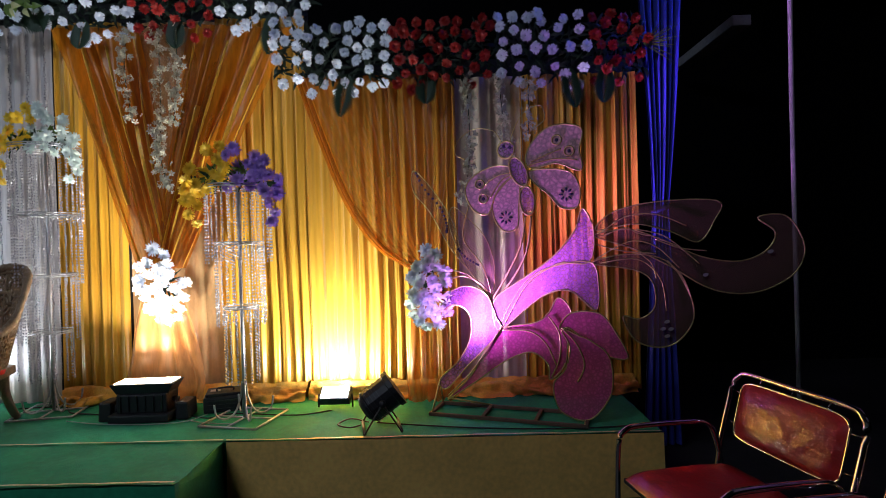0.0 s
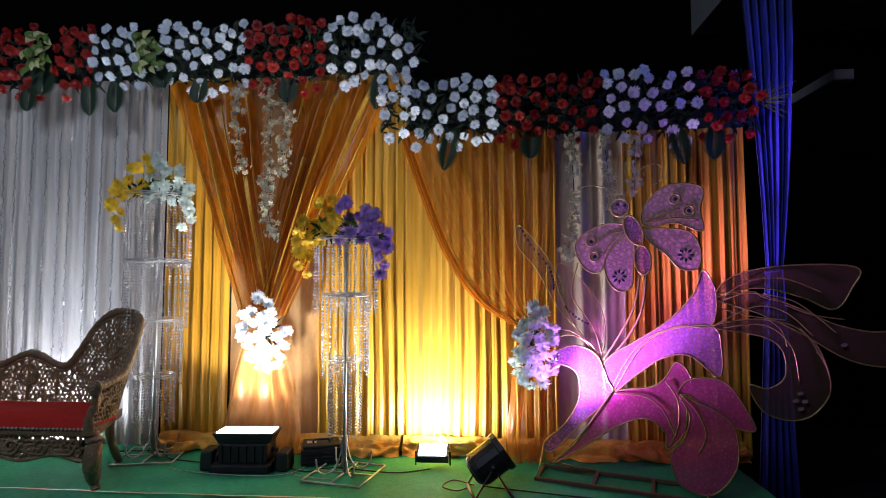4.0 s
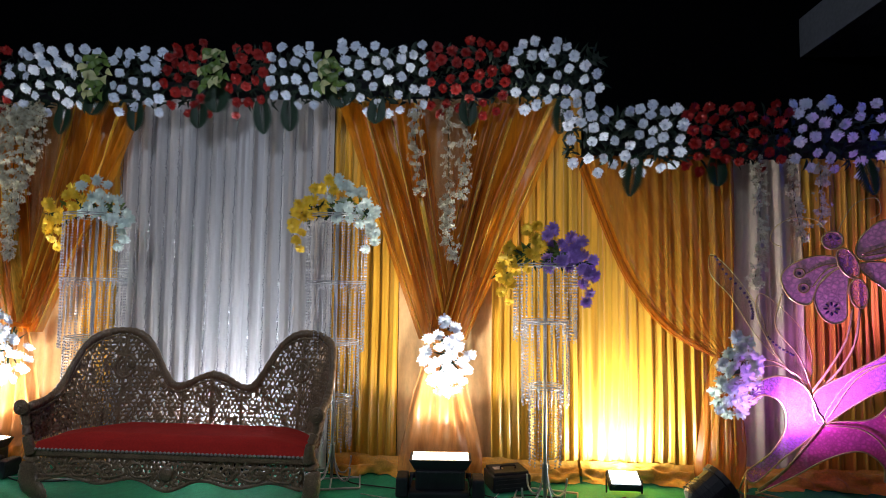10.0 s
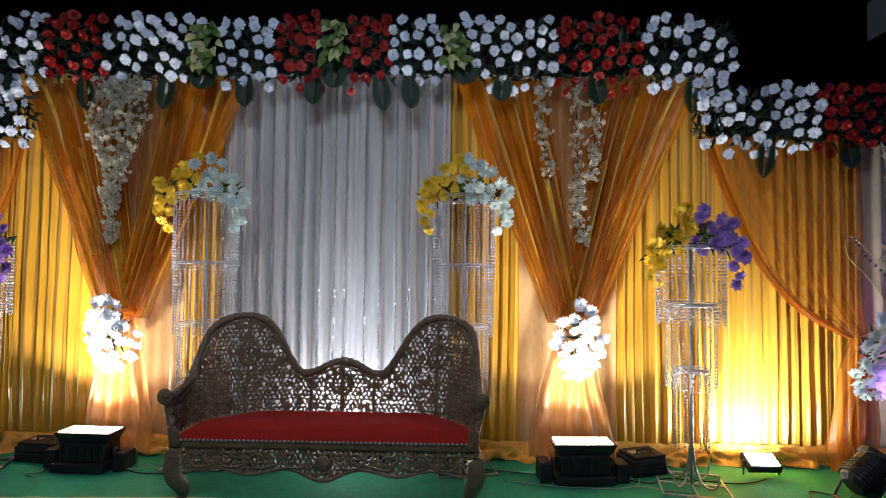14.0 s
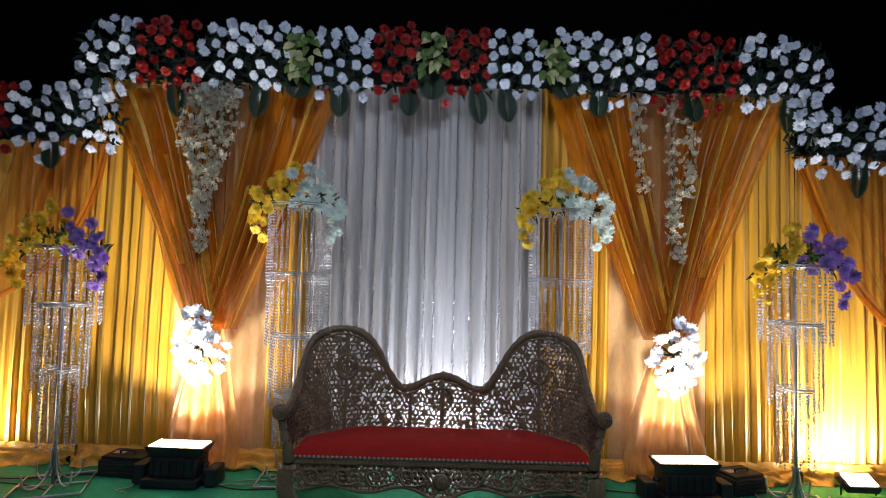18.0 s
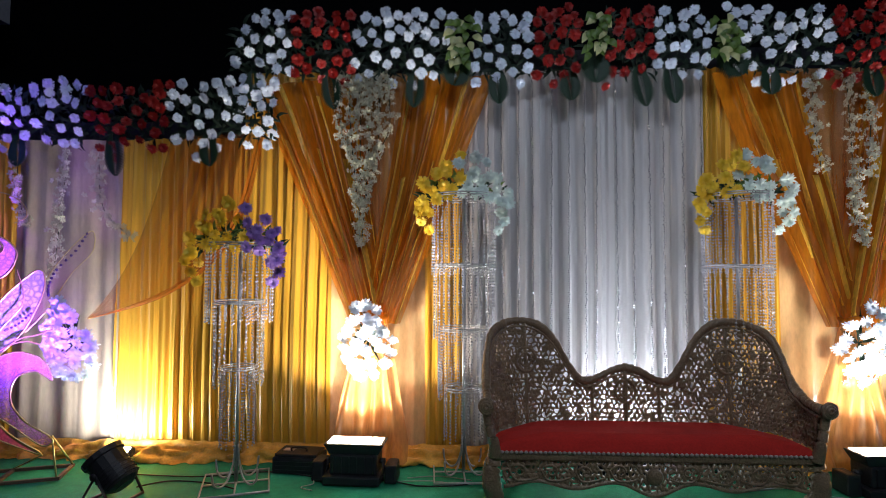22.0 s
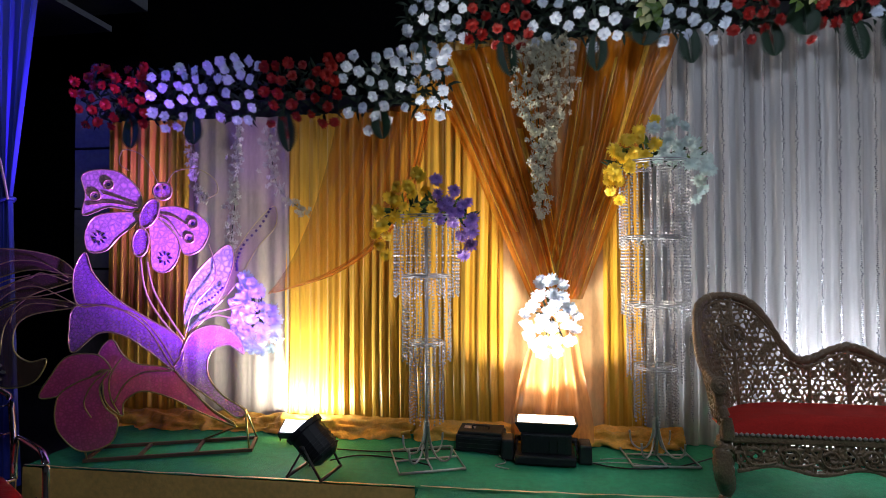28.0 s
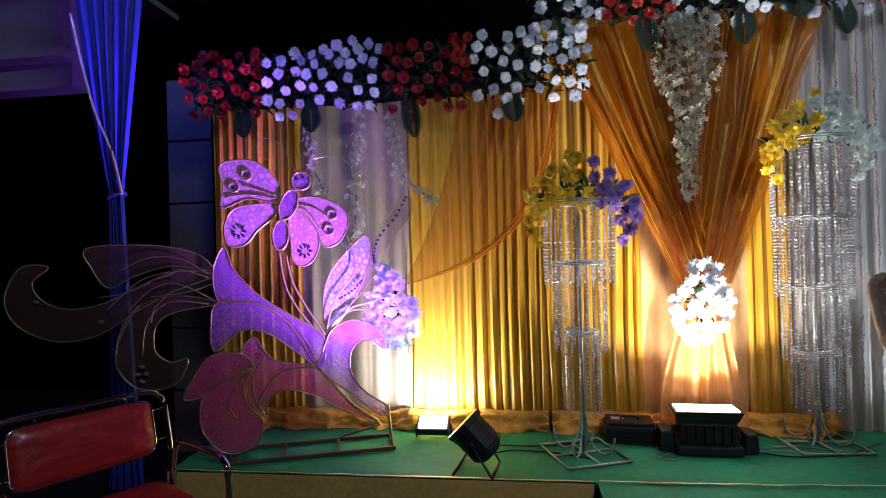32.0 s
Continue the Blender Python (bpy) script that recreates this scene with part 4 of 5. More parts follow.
part("pierced_back", lattice(lambda s, z: 0.02 < s < TOTAL - 0.02 and 0.385 < z < top_at(s) - 0.02, clamp_back, shell, (0, TOTAL, 0.38, 1.0), 0.030, 5), WOOD, SOFA, "finely pierced carved back")
rim = [TOTAL * k / 300 for k in range(301)]
part("crest_rail", tube(bmesh.new(), [shell(s, top_at(s) - 0.006, 0.004) for s in rim], [0.021 + 0.0045 * abs(math.sin(75 * s)) + 0.003 * math.sin(23 * s) for s in rim], 8), WOOD, SOFA)
part("crest_bead", tube(bmesh.new(), [shell(s, top_at(s) - 0.040, 0.014) for s in rim], [0.007 + 0.0025 * math.sin(240 * s) for s in rim], 6), WOOD, SOFA)
for c in (-0.62, -0.205, 0.0, 0.205, 0.62):
    s = TOTAL / 2 + c
    part("upright", tube(bmesh.new(), [shell(s, z, 0.008) for z in np.linspace(0.38, top_at(s) - 0.02, 8)], 0.011 if abs(c) > 0.1 else 0.014, 6), WOOD, SOFA)
for c, z, r in ((0.0, 0.575, 0.062), (-0.62, 0.76, 0.066), (0.62, 0.76, 0.066)):
    bm = bmesh.new()
    for rr, w in ((r, 0.010), (r * 0.55, 0.007)):
        tube(bm, [shell(TOTAL / 2 + c + rr * math.cos(a), z + 1.1 * rr * math.sin(a), 0.012) for a in np.linspace(0, 2 * math.pi, 20, endpoint=False)], w, 6, True)
    part("medallion", bm, WOOD, SOFA)


def cushion(u, v):
    x = 0.832 * (2 * u - 1)
    e = min(1.0, 6 * min(u, 1 - u, v * 1.1, 1.0 - v))
    wide = 0.72 + 0.28 * min(1.0, v / 0.5) ** 0.7
    return (x * wide, -0.12 - 0.585 * v, 0.366 + (0.052 + 0.030 * v) * max(0.0, e) ** 0.4 + 0.004 * noise.noise((4 * u, 3 * v, 2)))


part("seat_cushion", sheet(60, 24, cushion), VELVET, SOFA, "red velvet seat")
bm = block(bmesh.new(), -0.872, 0.872, -0.695, -0.10, 0.315, 0.372, 0.012)
for v in bm.verts:
    v.co.x *= 0.80 if v.co.y > -0.4 else 1.0
part("seat_frame", bm, WOOD, SOFA)
bm = bmesh.new()
for k in range(66):
    x = -0.825 + 1.65 * k / 65
    got = bmesh.ops.create_icosphere(bm, subdivisions=1, radius=0.0095)["verts"]
    for v in got:
        v.co = Vector((v.co.x * 1.2, v.co.y, v.co.z)) + Vector((x, -0.703, 0.362))
part("braid", bm, STUD, SOFA, "pale braid along the seat's front edge")


def apron_low(x):
    return 0.215 - 0.035 * math.cos(x * 7.6) ** 2 - 0.03 * math.exp(-(x / 0.12) ** 2)


part("front_apron", lattice(lambda x, z: abs(x) < 0.79 and apron_low(x) < z < 0.315, lambda x, z: (x, min(max(z, apron_low(x) - 0.008), 0.322)), lambda x, z, o: Vector((x, -0.685 - o, z)), (-0.8, 0.8, 0.15, 0.33), 0.030, 9, 0.013, (0.40, 0.80)), WOOD, SOFA, "scroll-carved front apron")
part("apron_edge", tube(bmesh.new(), [(x, -0.692, apron_low(x)) for x in np.linspace(-0.79, 0.79, 70)], 0.010, 6), WOOD, SOFA)
part("apron_boss", tube(bmesh.new(), [(0, -0.70, 0.245), (0, -0.715, 0.245), (0, -0.722, 0.245)], [0.046, 0.036, 0.012], 14), WOOD, SOFA)
for sg in (-1, 1):
    for c in (0.18, 0.36, 0.54, 0.71):
        zc = 0.268 - 0.012 * math.cos(c * 7.6) ** 2
        line = [(sg * (c + (0.044 - 0.0055 * a) * math.cos(a + c)), -0.700, zc + 0.85 * (0.044 - 0.0055 * a) * math.sin(a + c)) for a in np.linspace(0, 6.6, 26)]
        part("scroll", tube(bmesh.new(), line, [0.0075 - 0.00015 * k for k in range(26)], 6), WOOD, SOFA)
        tail = smooth_line([(sg * (c - 0.10), -0.698, 0.235), (sg * (c - 0.05), -0.702, 0.222), (sg * (c + 0.02), -0.702, zc - 0.040), (sg * (c + 0.055), -0.698, zc + 0.01)], 6)
        part("scroll_stem", tube(bmesh.new(), tail, 0.006, 6), WOOD, SOFA)
    line = smooth_line([(0.835, -0.655, 0.335), (0.855, -0.675, 0.26), (0.850, -0.680, 0.17), (0.825, -0.625, 0.09), (0.820, -0.600, 0.04), (0.835, -0.605, 0.004)], 6)
    n = len(line)
    part("front_leg", tube(bmesh.new(), [(p.x * sg, p.y, p.z) for p in line], [0.037 + 0.016 * math.sin(math.pi * k / n * 1.2) - 0.020 * (k / n) ** 2 + 0.020 * max(0, (k / n - 0.8) * 5) + 0.003 * math.sin(2.4 * k) for k in range(n)], 10), WOOD, SOFA)
    line = smooth_line([(0.60, -0.085, 0.33), (0.60, -0.08, 0.2), (0.615, -0.05, 0.09), (0.63, -0.01, 0.004)], 5)
    part("back_leg", tube(bmesh.new(), [(p.x * sg, p.y, p.z) for p in line], [0.034 - 0.010 * k / len(line) for k in range(len(line))], 8), WOOD, SOFA)
    line = smooth_line([(0.835, -0.690, 0.34), (0.845, -0.715, 0.42), (0.870, -0.700, 0.50), (0.880, -0.705, 0.57), (0.886, -0.715, 0.605)], 6)
    part("arm_post", tube(bmesh.new(), [(p.x * sg, p.y, p.z) for p in line], [0.036 - 0.012 * math.sin(math.pi * k / len(line)) for k in range(len(line))], 10), WOOD, SOFA)
    bm = bmesh.new()
    for k, r in enumerate((0.036, 0.024, 0.012)):
        tube(bm, [(sg * 0.884 + r * math.cos(a), -0.735 - 0.006 * k, 0.60 + r * math.sin(a)) for a in np.linspace(0, 2 * math.pi, 14, endpoint=False)], 0.010, 6, True)
    part("arm_scroll", bm, WOOD, SOFA)


# ---------------------------------------------------------------- butterfly and flower sculptures
SHAPES = []


def outline(name, net, *bends):
    """One tube-edged panel of the sculpture, by the bends of its tube."""
    SHAPES.append((name, net, bends))


outline("petal", "LILAC", (0.40, 0.53), (0.37, 0.71), (0.56, 0.85), (0.73, 0.97), (0.86, 1.12), (0.91, 1.25), (0.97, 1.12), (0.94, 0.94), (0.76, 0.93), (0.57, 0.80))
outline("petal", "LILAC", (0.40, 0.53), (0.51, 0.75), (0.66, 0.89), (0.94, 0.94), (0.99, 0.80), (0.97, 0.66), (0.83, 0.77), (0.69, 0.75), (0.55, 0.65))
outline("tulip_stem", "PINK", (0.05, 0.08), (0.21, 0.24), (0.40, 0.52), (0.62, 0.58), (0.70, 0.64), (0.76, 0.73), (0.83, 0.65), (0.81, 0.50), (0.79, 0.34), (0.70, 0.24), (0.69, 0.33), (0.59, 0.40), (0.43, 0.34), (0.25, 0.21))
outline("tulip_petal", "PINK", (0.76, 0.55), (0.83, 0.64), (0.99, 0.64), (1.08, 0.53), (1.14, 0.39), (1.02, 0.40), (0.91, 0.48), (0.82, 0.55))
outline("tulip_bulb", "PINK", (0.77, 0.55), (0.87, 0.51), (0.94, 0.48), (1.04, 0.39), (1.05, 0.20), (0.97, 0.06), (0.88, 0.015), (0.76, 0.06), (0.72, 0.17), (0.73, 0.24), (0.79, 0.31), (0.82, 0.44))
outline("curled_petal", "LILAC", (0.00, 0.20), (0.14, 0.34), (0.22, 0.50), (0.20, 0.64), (0.10, 0.68), (0.01, 0.62), (0.06, 0.74), (0.19, 0.80), (0.32, 0.75), (0.38, 0.61), (0.40, 0.52), (0.20, 0.31), (0.05, 0.15))
outline("sheer_leaf", "SHEER", (0.20, 0.90), (0.09, 1.02), (0.03, 1.12), (-0.06, 1.28), (-0.17, 1.42), (-0.16, 1.55), (-0.02, 1.40), (0.10, 1.20), (0.14, 1.05))
outline("lit_leaf", "CLEAR", (0.34, 0.76), (0.37, 0.90), (0.33, 1.07), (0.23, 1.20), (0.11, 1.30), (0.08, 1.20), (0.12, 1.06), (0.20, 0.90))
outline("wing", "WING", (0.59, 1.54), (0.62, 1.64), (0.72, 1.73), (0.84, 1.74), (0.92, 1.70), (0.90, 1.59), (0.91, 1.47), (0.77, 1.52), (0.64, 1.50))
outline("wing", "WING", (0.60, 1.48), (0.72, 1.49), (0.85, 1.46), (0.90, 1.36), (0.88, 1.26), (0.79, 1.26), (0.72, 1.34), (0.64, 1.41))
outline("wing", "WING", (0.54, 1.50), (0.41, 1.53), (0.27, 1.48), (0.21, 1.39), (0.26, 1.27), (0.35, 1.24), (0.40, 1.35), (0.47, 1.43))
outline("wing", "WING", (0.54, 1.46), (0.44, 1.41), (0.38, 1.30), (0.40, 1.19), (0.46, 1.13), (0.53, 1.16), (0.54, 1.28), (0.55, 1.39))
outline("swirl", "DARK", (0.98, 1.12), (1.07, 1.22), (1.30, 1.27), (1.62, 1.26), (1.60, 1.15), (1.52, 1.04), (1.38, 1.10), (1.19, 1.15))
outline("swirl", "DARK", (0.97, 1.09), (1.16, 1.12), (1.35, 1.05), (1.53, 0.96), (1.71, 0.93), (1.84, 0.98), (1.89, 1.08), (1.81, 1.16), (1.93, 1.17), (2.00, 1.08), (2.02, 0.96), (1.95, 0.84), (1.78, 0.76), (1.58, 0.78), (1.37, 0.91), (1.18, 1.01))
outline("swirl", "DARK", (0.95, 0.93), (1.15, 0.98), (1.35, 0.94), (1.46, 0.78), (1.49, 0.62), (1.41, 0.49), (1.30, 0.45), (1.18, 0.49), (1.12, 0.62), (1.21, 0.61), (1.29, 0.68), (1.28, 0.82), (1.18, 0.89))
NETS = {"LILAC": LILAC_NET, "PINK": PINK_NET, "WING": WING_NET, "DARK": DARK_NET, "SHEER": SHEER_NET, "CLEAR": CLEAR_NET}


def ellipse(cx, cz, rx, rz, tilt, n=20):
    t = radians(tilt)
    return [(cx + rx * math.cos(a) * math.cos(t) - rz * math.sin(a) * math.sin(t), cz + rx * math.cos(a) * math.sin(t) + rz * math.sin(a) * math.cos(t)) for a in (2 * math.pi * k / n for k in range(n))]


def sculpture(x, y, turn, s):
    g = thing("flower_sculpture", "tube-framed flower with a pink net butterfly and brown net swirls", "sculpture", pose(x, y, 0, 0, 0, turn), "flower sculptures")
    depth = {"wing": -0.03, "tulip_petal": -0.006, "tulip_bulb": -0.012, "curled_petal": -0.006, "lit_leaf": 0.03, "sheer_leaf": 0.05, "swirl": 0.02}

    def panel(name, pts, mat, label="", off=0.0, r=0.0065):
        p = part(name, ngon_sheet(bmesh.new(), [(s * q[0], q[1]) for q in pts]), mat, g, label, False, pose(0, off, 0))
        part("outline", tube(bmesh.new(), [(s * q[0], 0, q[1]) for q in pts], r, 6, True), GOLD, p, "gold-painted tube")
        return p
    wings = []

    def raised(line):
        """One of the two sculptures carries its tulip a little higher above the floor."""
        return [(q.x, q.y + (0.0 if s > 0 else (0.065 + 0.045 * min(1.0, max(0.0, (0.6 - q.x) / 0.55))) * max(0.0, 1 - q.y / 0.52))) for q in line]
    for k, (name, net, pts) in enumerate(SHAPES):
        line = raised(smooth_line(pts, 6, True))
        p = panel(name, line, NETS["SHEER" if net == "CLEAR" and s > 0 else net], "", depth.get(name, 0.0) + 0.0007 * k, 0.003 if net == "SHEER" or (net == "CLEAR" and s > 0) else 0.0042 if net == "DARK" else 0.0052)
        if name == "wing":
            wings.append(p)
    panel("body", ellipse(0.548, 1.485, 0.046, 0.092, 22), LILAC_NET, "", -0.036)
    panel("abdomen", ellipse(0.595, 1.31, 0.044, 0.085, 5), LILAC_NET, "", -0.035)
    head = panel("head", ellipse(0.475, 1.62, 0.052, 0.052, 0), LILAC_NET, "", -0.037)

    def gem(parent, cx, cz, r, long=1.0, tilt=0.0):
        bm = bmesh.new()
        e = ellipse(cx * s, cz, r, r * long, tilt * s, 8)
        c = bm.verts.new((cx * s, -0.010, cz))
        v = [bm.verts.new((q[0], -0.003, q[1])) for q in e]
        for k in range(8):
            bm.faces.new((c, v[k], v[(k + 1) % 8]))
        part("gem", bm, MOTIF, parent)
    gem(head, 0.462, 1.640, 0.011)
    gem(head, 0.500, 1.632, 0.011)
    for w, cx, cz in ((wings[1], 0.822, 1.335), (wings[3], 0.462, 1.215)):
        for k in range(8):
            a = math.pi / 4 * k
            gem(w, cx + 0.030 * math.cos(a), cz + 0.030 * math.sin(a), 0.0065, 2.0, math.degrees(a) - 90)
    for w, cx, cz in ((wings[0], 0.775, 1.655), (wings[0], 0.845, 1.585), (wings[2], 0.305, 1.425), (wings[2], 0.325, 1.335)):
        bm = bmesh.new()
        tube(bm, [(q[0] * s, -0.006, q[1]) for q in ellipse(cx, cz, 0.028, 0.028, 0, 16)], 0.005, 6, True)
        part("eye_ring", bm, GOLD, w)
        gem(w, cx, cz, 0.011)
    for w, line in ((wings[0], ((0.62, 1.535), (0.72, 1.575), (0.80, 1.60))), (wings[0], ((0.61, 1.52), (0.76, 1.545), (0.89, 1.53))), (wings[2], ((0.53, 1.485), (0.42, 1.47), (0.34, 1.42))), (wings[2], ((0.52, 1.475), (0.44, 1.44), (0.37, 1.34)))):
        part("vein", tube(bmesh.new(), [(q.x * s, -0.006, q.y) for q in smooth_line(line, 6)], 0.004, 5), GOLD, w)
    for line, r in ((((0.36, 0.72), (0.46, 0.88), (0.54, 1.04), (0.575, 1.22)), 0.007), (((0.37, 0.70), (0.50, 0.86), (0.58, 1.02), (0.61, 1.22)), 0.007),
                    (((0.36, 0.70), (0.22, 0.86), (0.10, 0.90), (0.02, 0.93)), 0.005), (((0.36, 0.72), (0.30, 0.92), (0.18, 1.10), (0.22, 1.3)), 0.004), (((0.36, 0.68), (0.30, 0.80), (0.18, 0.86), (0.08, 0.84)), 0.005)):
        part("stem", tube(bmesh.new(), [(q.x * s, 0.008, q.y) for q in smooth_line(line, 8)], r, 6), GOLD, g)
    for line in (((0.45, 1.665), (0.40, 1.74), (0.28, 1.76), (0.18, 1.70), (0.16, 1.62), (0.22, 1.58)), ((0.50, 1.665), (0.54, 1.76), (0.60, 1.84), (0.69, 1.86), (0.71, 1.78), (0.66, 1.74))):
        part("antenna", tube(bmesh.new(), [(q.x * s, -0.045, q.y) for q in smooth_line(line, 8)], 0.0028, 5), GOLD, g)
    for line in (((1.0, 1.10), (1.14, 1.19), (1.30, 1.20), (1.46, 1.13)), ((1.0, 1.08), (1.14, 1.13), (1.20, 1.10), (1.27, 1.08)), ((1.20, 1.12), (1.34, 1.08), (1.45, 0.99), (1.52, 0.92)), ((1.3, 1.06), (1.42, 1.01), (1.56, 0.99)),
                 ((0.97, 0.95), (1.16, 1.05), (1.30, 1.02), (1.42, 0.90)), ((1.0, 0.93), (1.20, 0.95), (1.32, 0.84), (1.35, 0.66)), ((1.22, 0.98), (1.28, 0.92), (1.30, 0.84)), ((1.36, 0.94), (1.44, 0.84), (1.48, 0.72)), ((0.98, 1.04), (1.12, 1.00), (1.30, 0.98))):
        part("rib", tube(bmesh.new(), [(q.x * s, 0.008, q.y) for q in smooth_line(line, 6)], 0.0034, 5), GOLD, g)
    for line in (((0.78, 0.55), (0.86, 0.46), (0.90, 0.34), (0.86, 0.24)), ((0.70, 0.62), (0.76, 0.52), (0.76, 0.38), (0.71, 0.26)), ((0.42, 0.53), (0.58, 0.53), (0.68, 0.46), (0.74, 0.33)), ((0.06, 0.11), (0.22, 0.27), (0.40, 0.53))):
        part("rib", tube(bmesh.new(), [(q[0] * s, -0.014, q[1]) for q in raised(smooth_line(line, 6))], 0.005, 5), GOLD, g)
    for q in smooth_line(((-0.14, 1.53), (-0.08, 1.42), (0.02, 1.30), (0.06, 1.20), (0.06, 1.14)), 4):
        bm = bmesh.new()
        bmesh.ops.create_icosphere(bm, subdivisions=1, radius=0.0095)
        part("bead", bm, MOTIF, g, m=pose(q.x * s, 0.038, q.y))
    for q in smooth_line(((0.14, 1.03), (0.20, 0.97), (0.27, 0.93)), 4):
        bm = bmesh.new()
        bmesh.ops.create_icosphere(bm, subdivisions=1, radius=0.0085)
        part("bead", bm, MOTIF, g, m=pose(q.x * s, 0.016, q.y))
    for cx, cz in ((1.86, 0.98), (1.55, 0.86), (1.33, 0.56), (1.35, 0.60), (1.37, 0.56), (1.35, 0.52)):
        p = part("sequin", ngon_sheet(bmesh.new(), [(s * q[0], q[1]) for q in ellipse(cx, cz, 0.016, 0.010, 20, 6)]), SILVER, g, "small silver sequin", False, pose(0, 0.002, 0))
    bm = bmesh.new()
    f0, f1, up = (-0.10, 0.14, 0.0) if s > 0 else (0.03, 0.27, 0.08)
    for yy in (f0, f1):
        block(bm, *sorted((s * -0.04, s * 0.92)), yy - 0.010, yy + 0.010, 0.002, 0.022, 0.002)
    for u in (-0.03, 0.30, 0.62, 0.91):
        block(bm, *sorted((s * u - 0.010, s * u + 0.010)), f0 + 0.011, f1 - 0.011, 0.003, 0.021)
    part("base_frame", bm, RUST, g, "flat brown iron base frame", False)
    for a, b in (((0.0, 0.0, 0.20 + up), (-0.02, f0, 0.02)), ((0.0, 0.0, 0.20 + up), (-0.03, f1, 0.02)), ((0.05, 0.0, 0.09 + up), (0.30, f1, 0.02)), ((0.88, 0.0, 0.02 + up), (0.91, f1, 0.02)), ((0.90, 0, 0.012 + up), (0.90, f0, 0.02))):
        part("strut", tube(bmesh.new(), [(s * a[0], a[1], a[2]), (s * b[0], b[1], b[2])], 0.006, 6), GOLD, g)


sculpture(3.43, -0.15, -18.3, 1)
sculpture(-3.47, -0.25, 18.8, -1)


# ---------------------------------------------------------------- stage lamps
def flood_box(x, y, turn, w):
    g = thing("floor_flood", "black floor flood lamp with a lit glass top", "floor lamp", pose(x, y, 0, 0, 0, turn), "floor flood lamps")
    part("housing", block(bmesh.new(), -w * 0.40, w * 0.40, -0.085, 0.085, 0.055, 0.175, 0.012), BLACK, g, smooth=False)
    bm = block(bmesh.new(), -w * 0.5, w * 0.5, -0.085, 0.085, 0.175, 0.238, 0.004)
    for v in bm.verts:
        if v.co.z < 0.2:
            v.co.x *= 0.84
            v.co.y *= 0.84
    part("hood", bm, BLACK, g, smooth=False)
    part("lit_glass", block(bmesh.new(), -w * 0.45, w * 0.45, -0.068, 0.068, 0.236, 0.243), GLOW_WARM, g, "glowing warm white glass", False)
    part("ballast", block(bmesh.new(), -w * 0.50, w * 0.46, -0.12, 0.10, 0.002, 0.056, 0.012), BLACK, g, smooth=False)
    for sg in (-1, 1):
        part("side_case", block(bmesh.new(), *sorted((sg * w * 0.51, sg * w * 0.72)), -0.07, 0.08, 0.002, 0.125 if sg < 0 else 0.115, 0.014, 0.92), BLACK, g, smooth=False)
    for k in range(6):
        part("fin", block(bmesh.new(), -w * 0.34 + w * 0.13 * k, -w * 0.34 + w * 0.13 * k + 0.008, -0.096, -0.086, 0.07, 0.165), BLACK, g, smooth=False)
    for sg in (-1, 1):
        part("yoke", tube(bmesh.new(), [(sg * w * 0.47, -0.04, 0.01), (sg * w * 0.49, -0.03, 0.08), (sg * w * 0.45, 0.0, 0.13)], 0.010, 6), BLACK, g)
        part("knob", tube(bmesh.new(), [(sg * w * 0.41, 0, 0.12), (sg * w * 0.50, 0, 0.12)], 0.018, 8), BLACK, g)


flood_box(1.55, -0.15, 3, 0.39)
flood_box(-1.62, -0.10, -2, 0.37)


def led_flood(x, y, turn, kelvin_mat):
    g = thing("led_flood", "small bright white LED flood tilted up at the curtain", "flood lamp", pose(x, y, 0.0, 0, 0, turn), "LED floods")
    m = pose(0, 0, 0.085, 26)
    part("housing", block(bmesh.new(), -0.105, 0.105, -0.065, 0.065, -0.03, 0.02, 0.008), BLACK, g, smooth=False, m=m)
    part("lit_glass", block(bmesh.new(), -0.088, 0.088, -0.052, 0.052, 0.019, 0.025), kelvin_mat, g, "glowing white LED glass", False, m=m)
    for sg in (-1, 1):
        part("bracket", tube(bmesh.new(), [(sg * 0.112, 0.0, 0.004), (sg * 0.112, 0, 0.09)], 0.006, 6), BLACK, g)


led_flood(2.73, -0.02, 0, GLOW_WHITE)
led_flood(-3.24, 0.0, 0, GLOW_WHITE)
g = thing("throne_flood", "flat black LED bar lighting the silver curtain from the floor", "flood lamp", pose(0.05, 0.07, 0))
part("housing", block(bmesh.new(), -0.26, 0.26, -0.05, 0.05, 0.002, 0.10, 0.01), BLACK, g, smooth=False)
part("lit_glass", block(bmesh.new(), -0.24, 0.24, -0.035, 0.035, 0.099, 0.105), GLOW_WHITE, g, "glowing white LED strip", False)


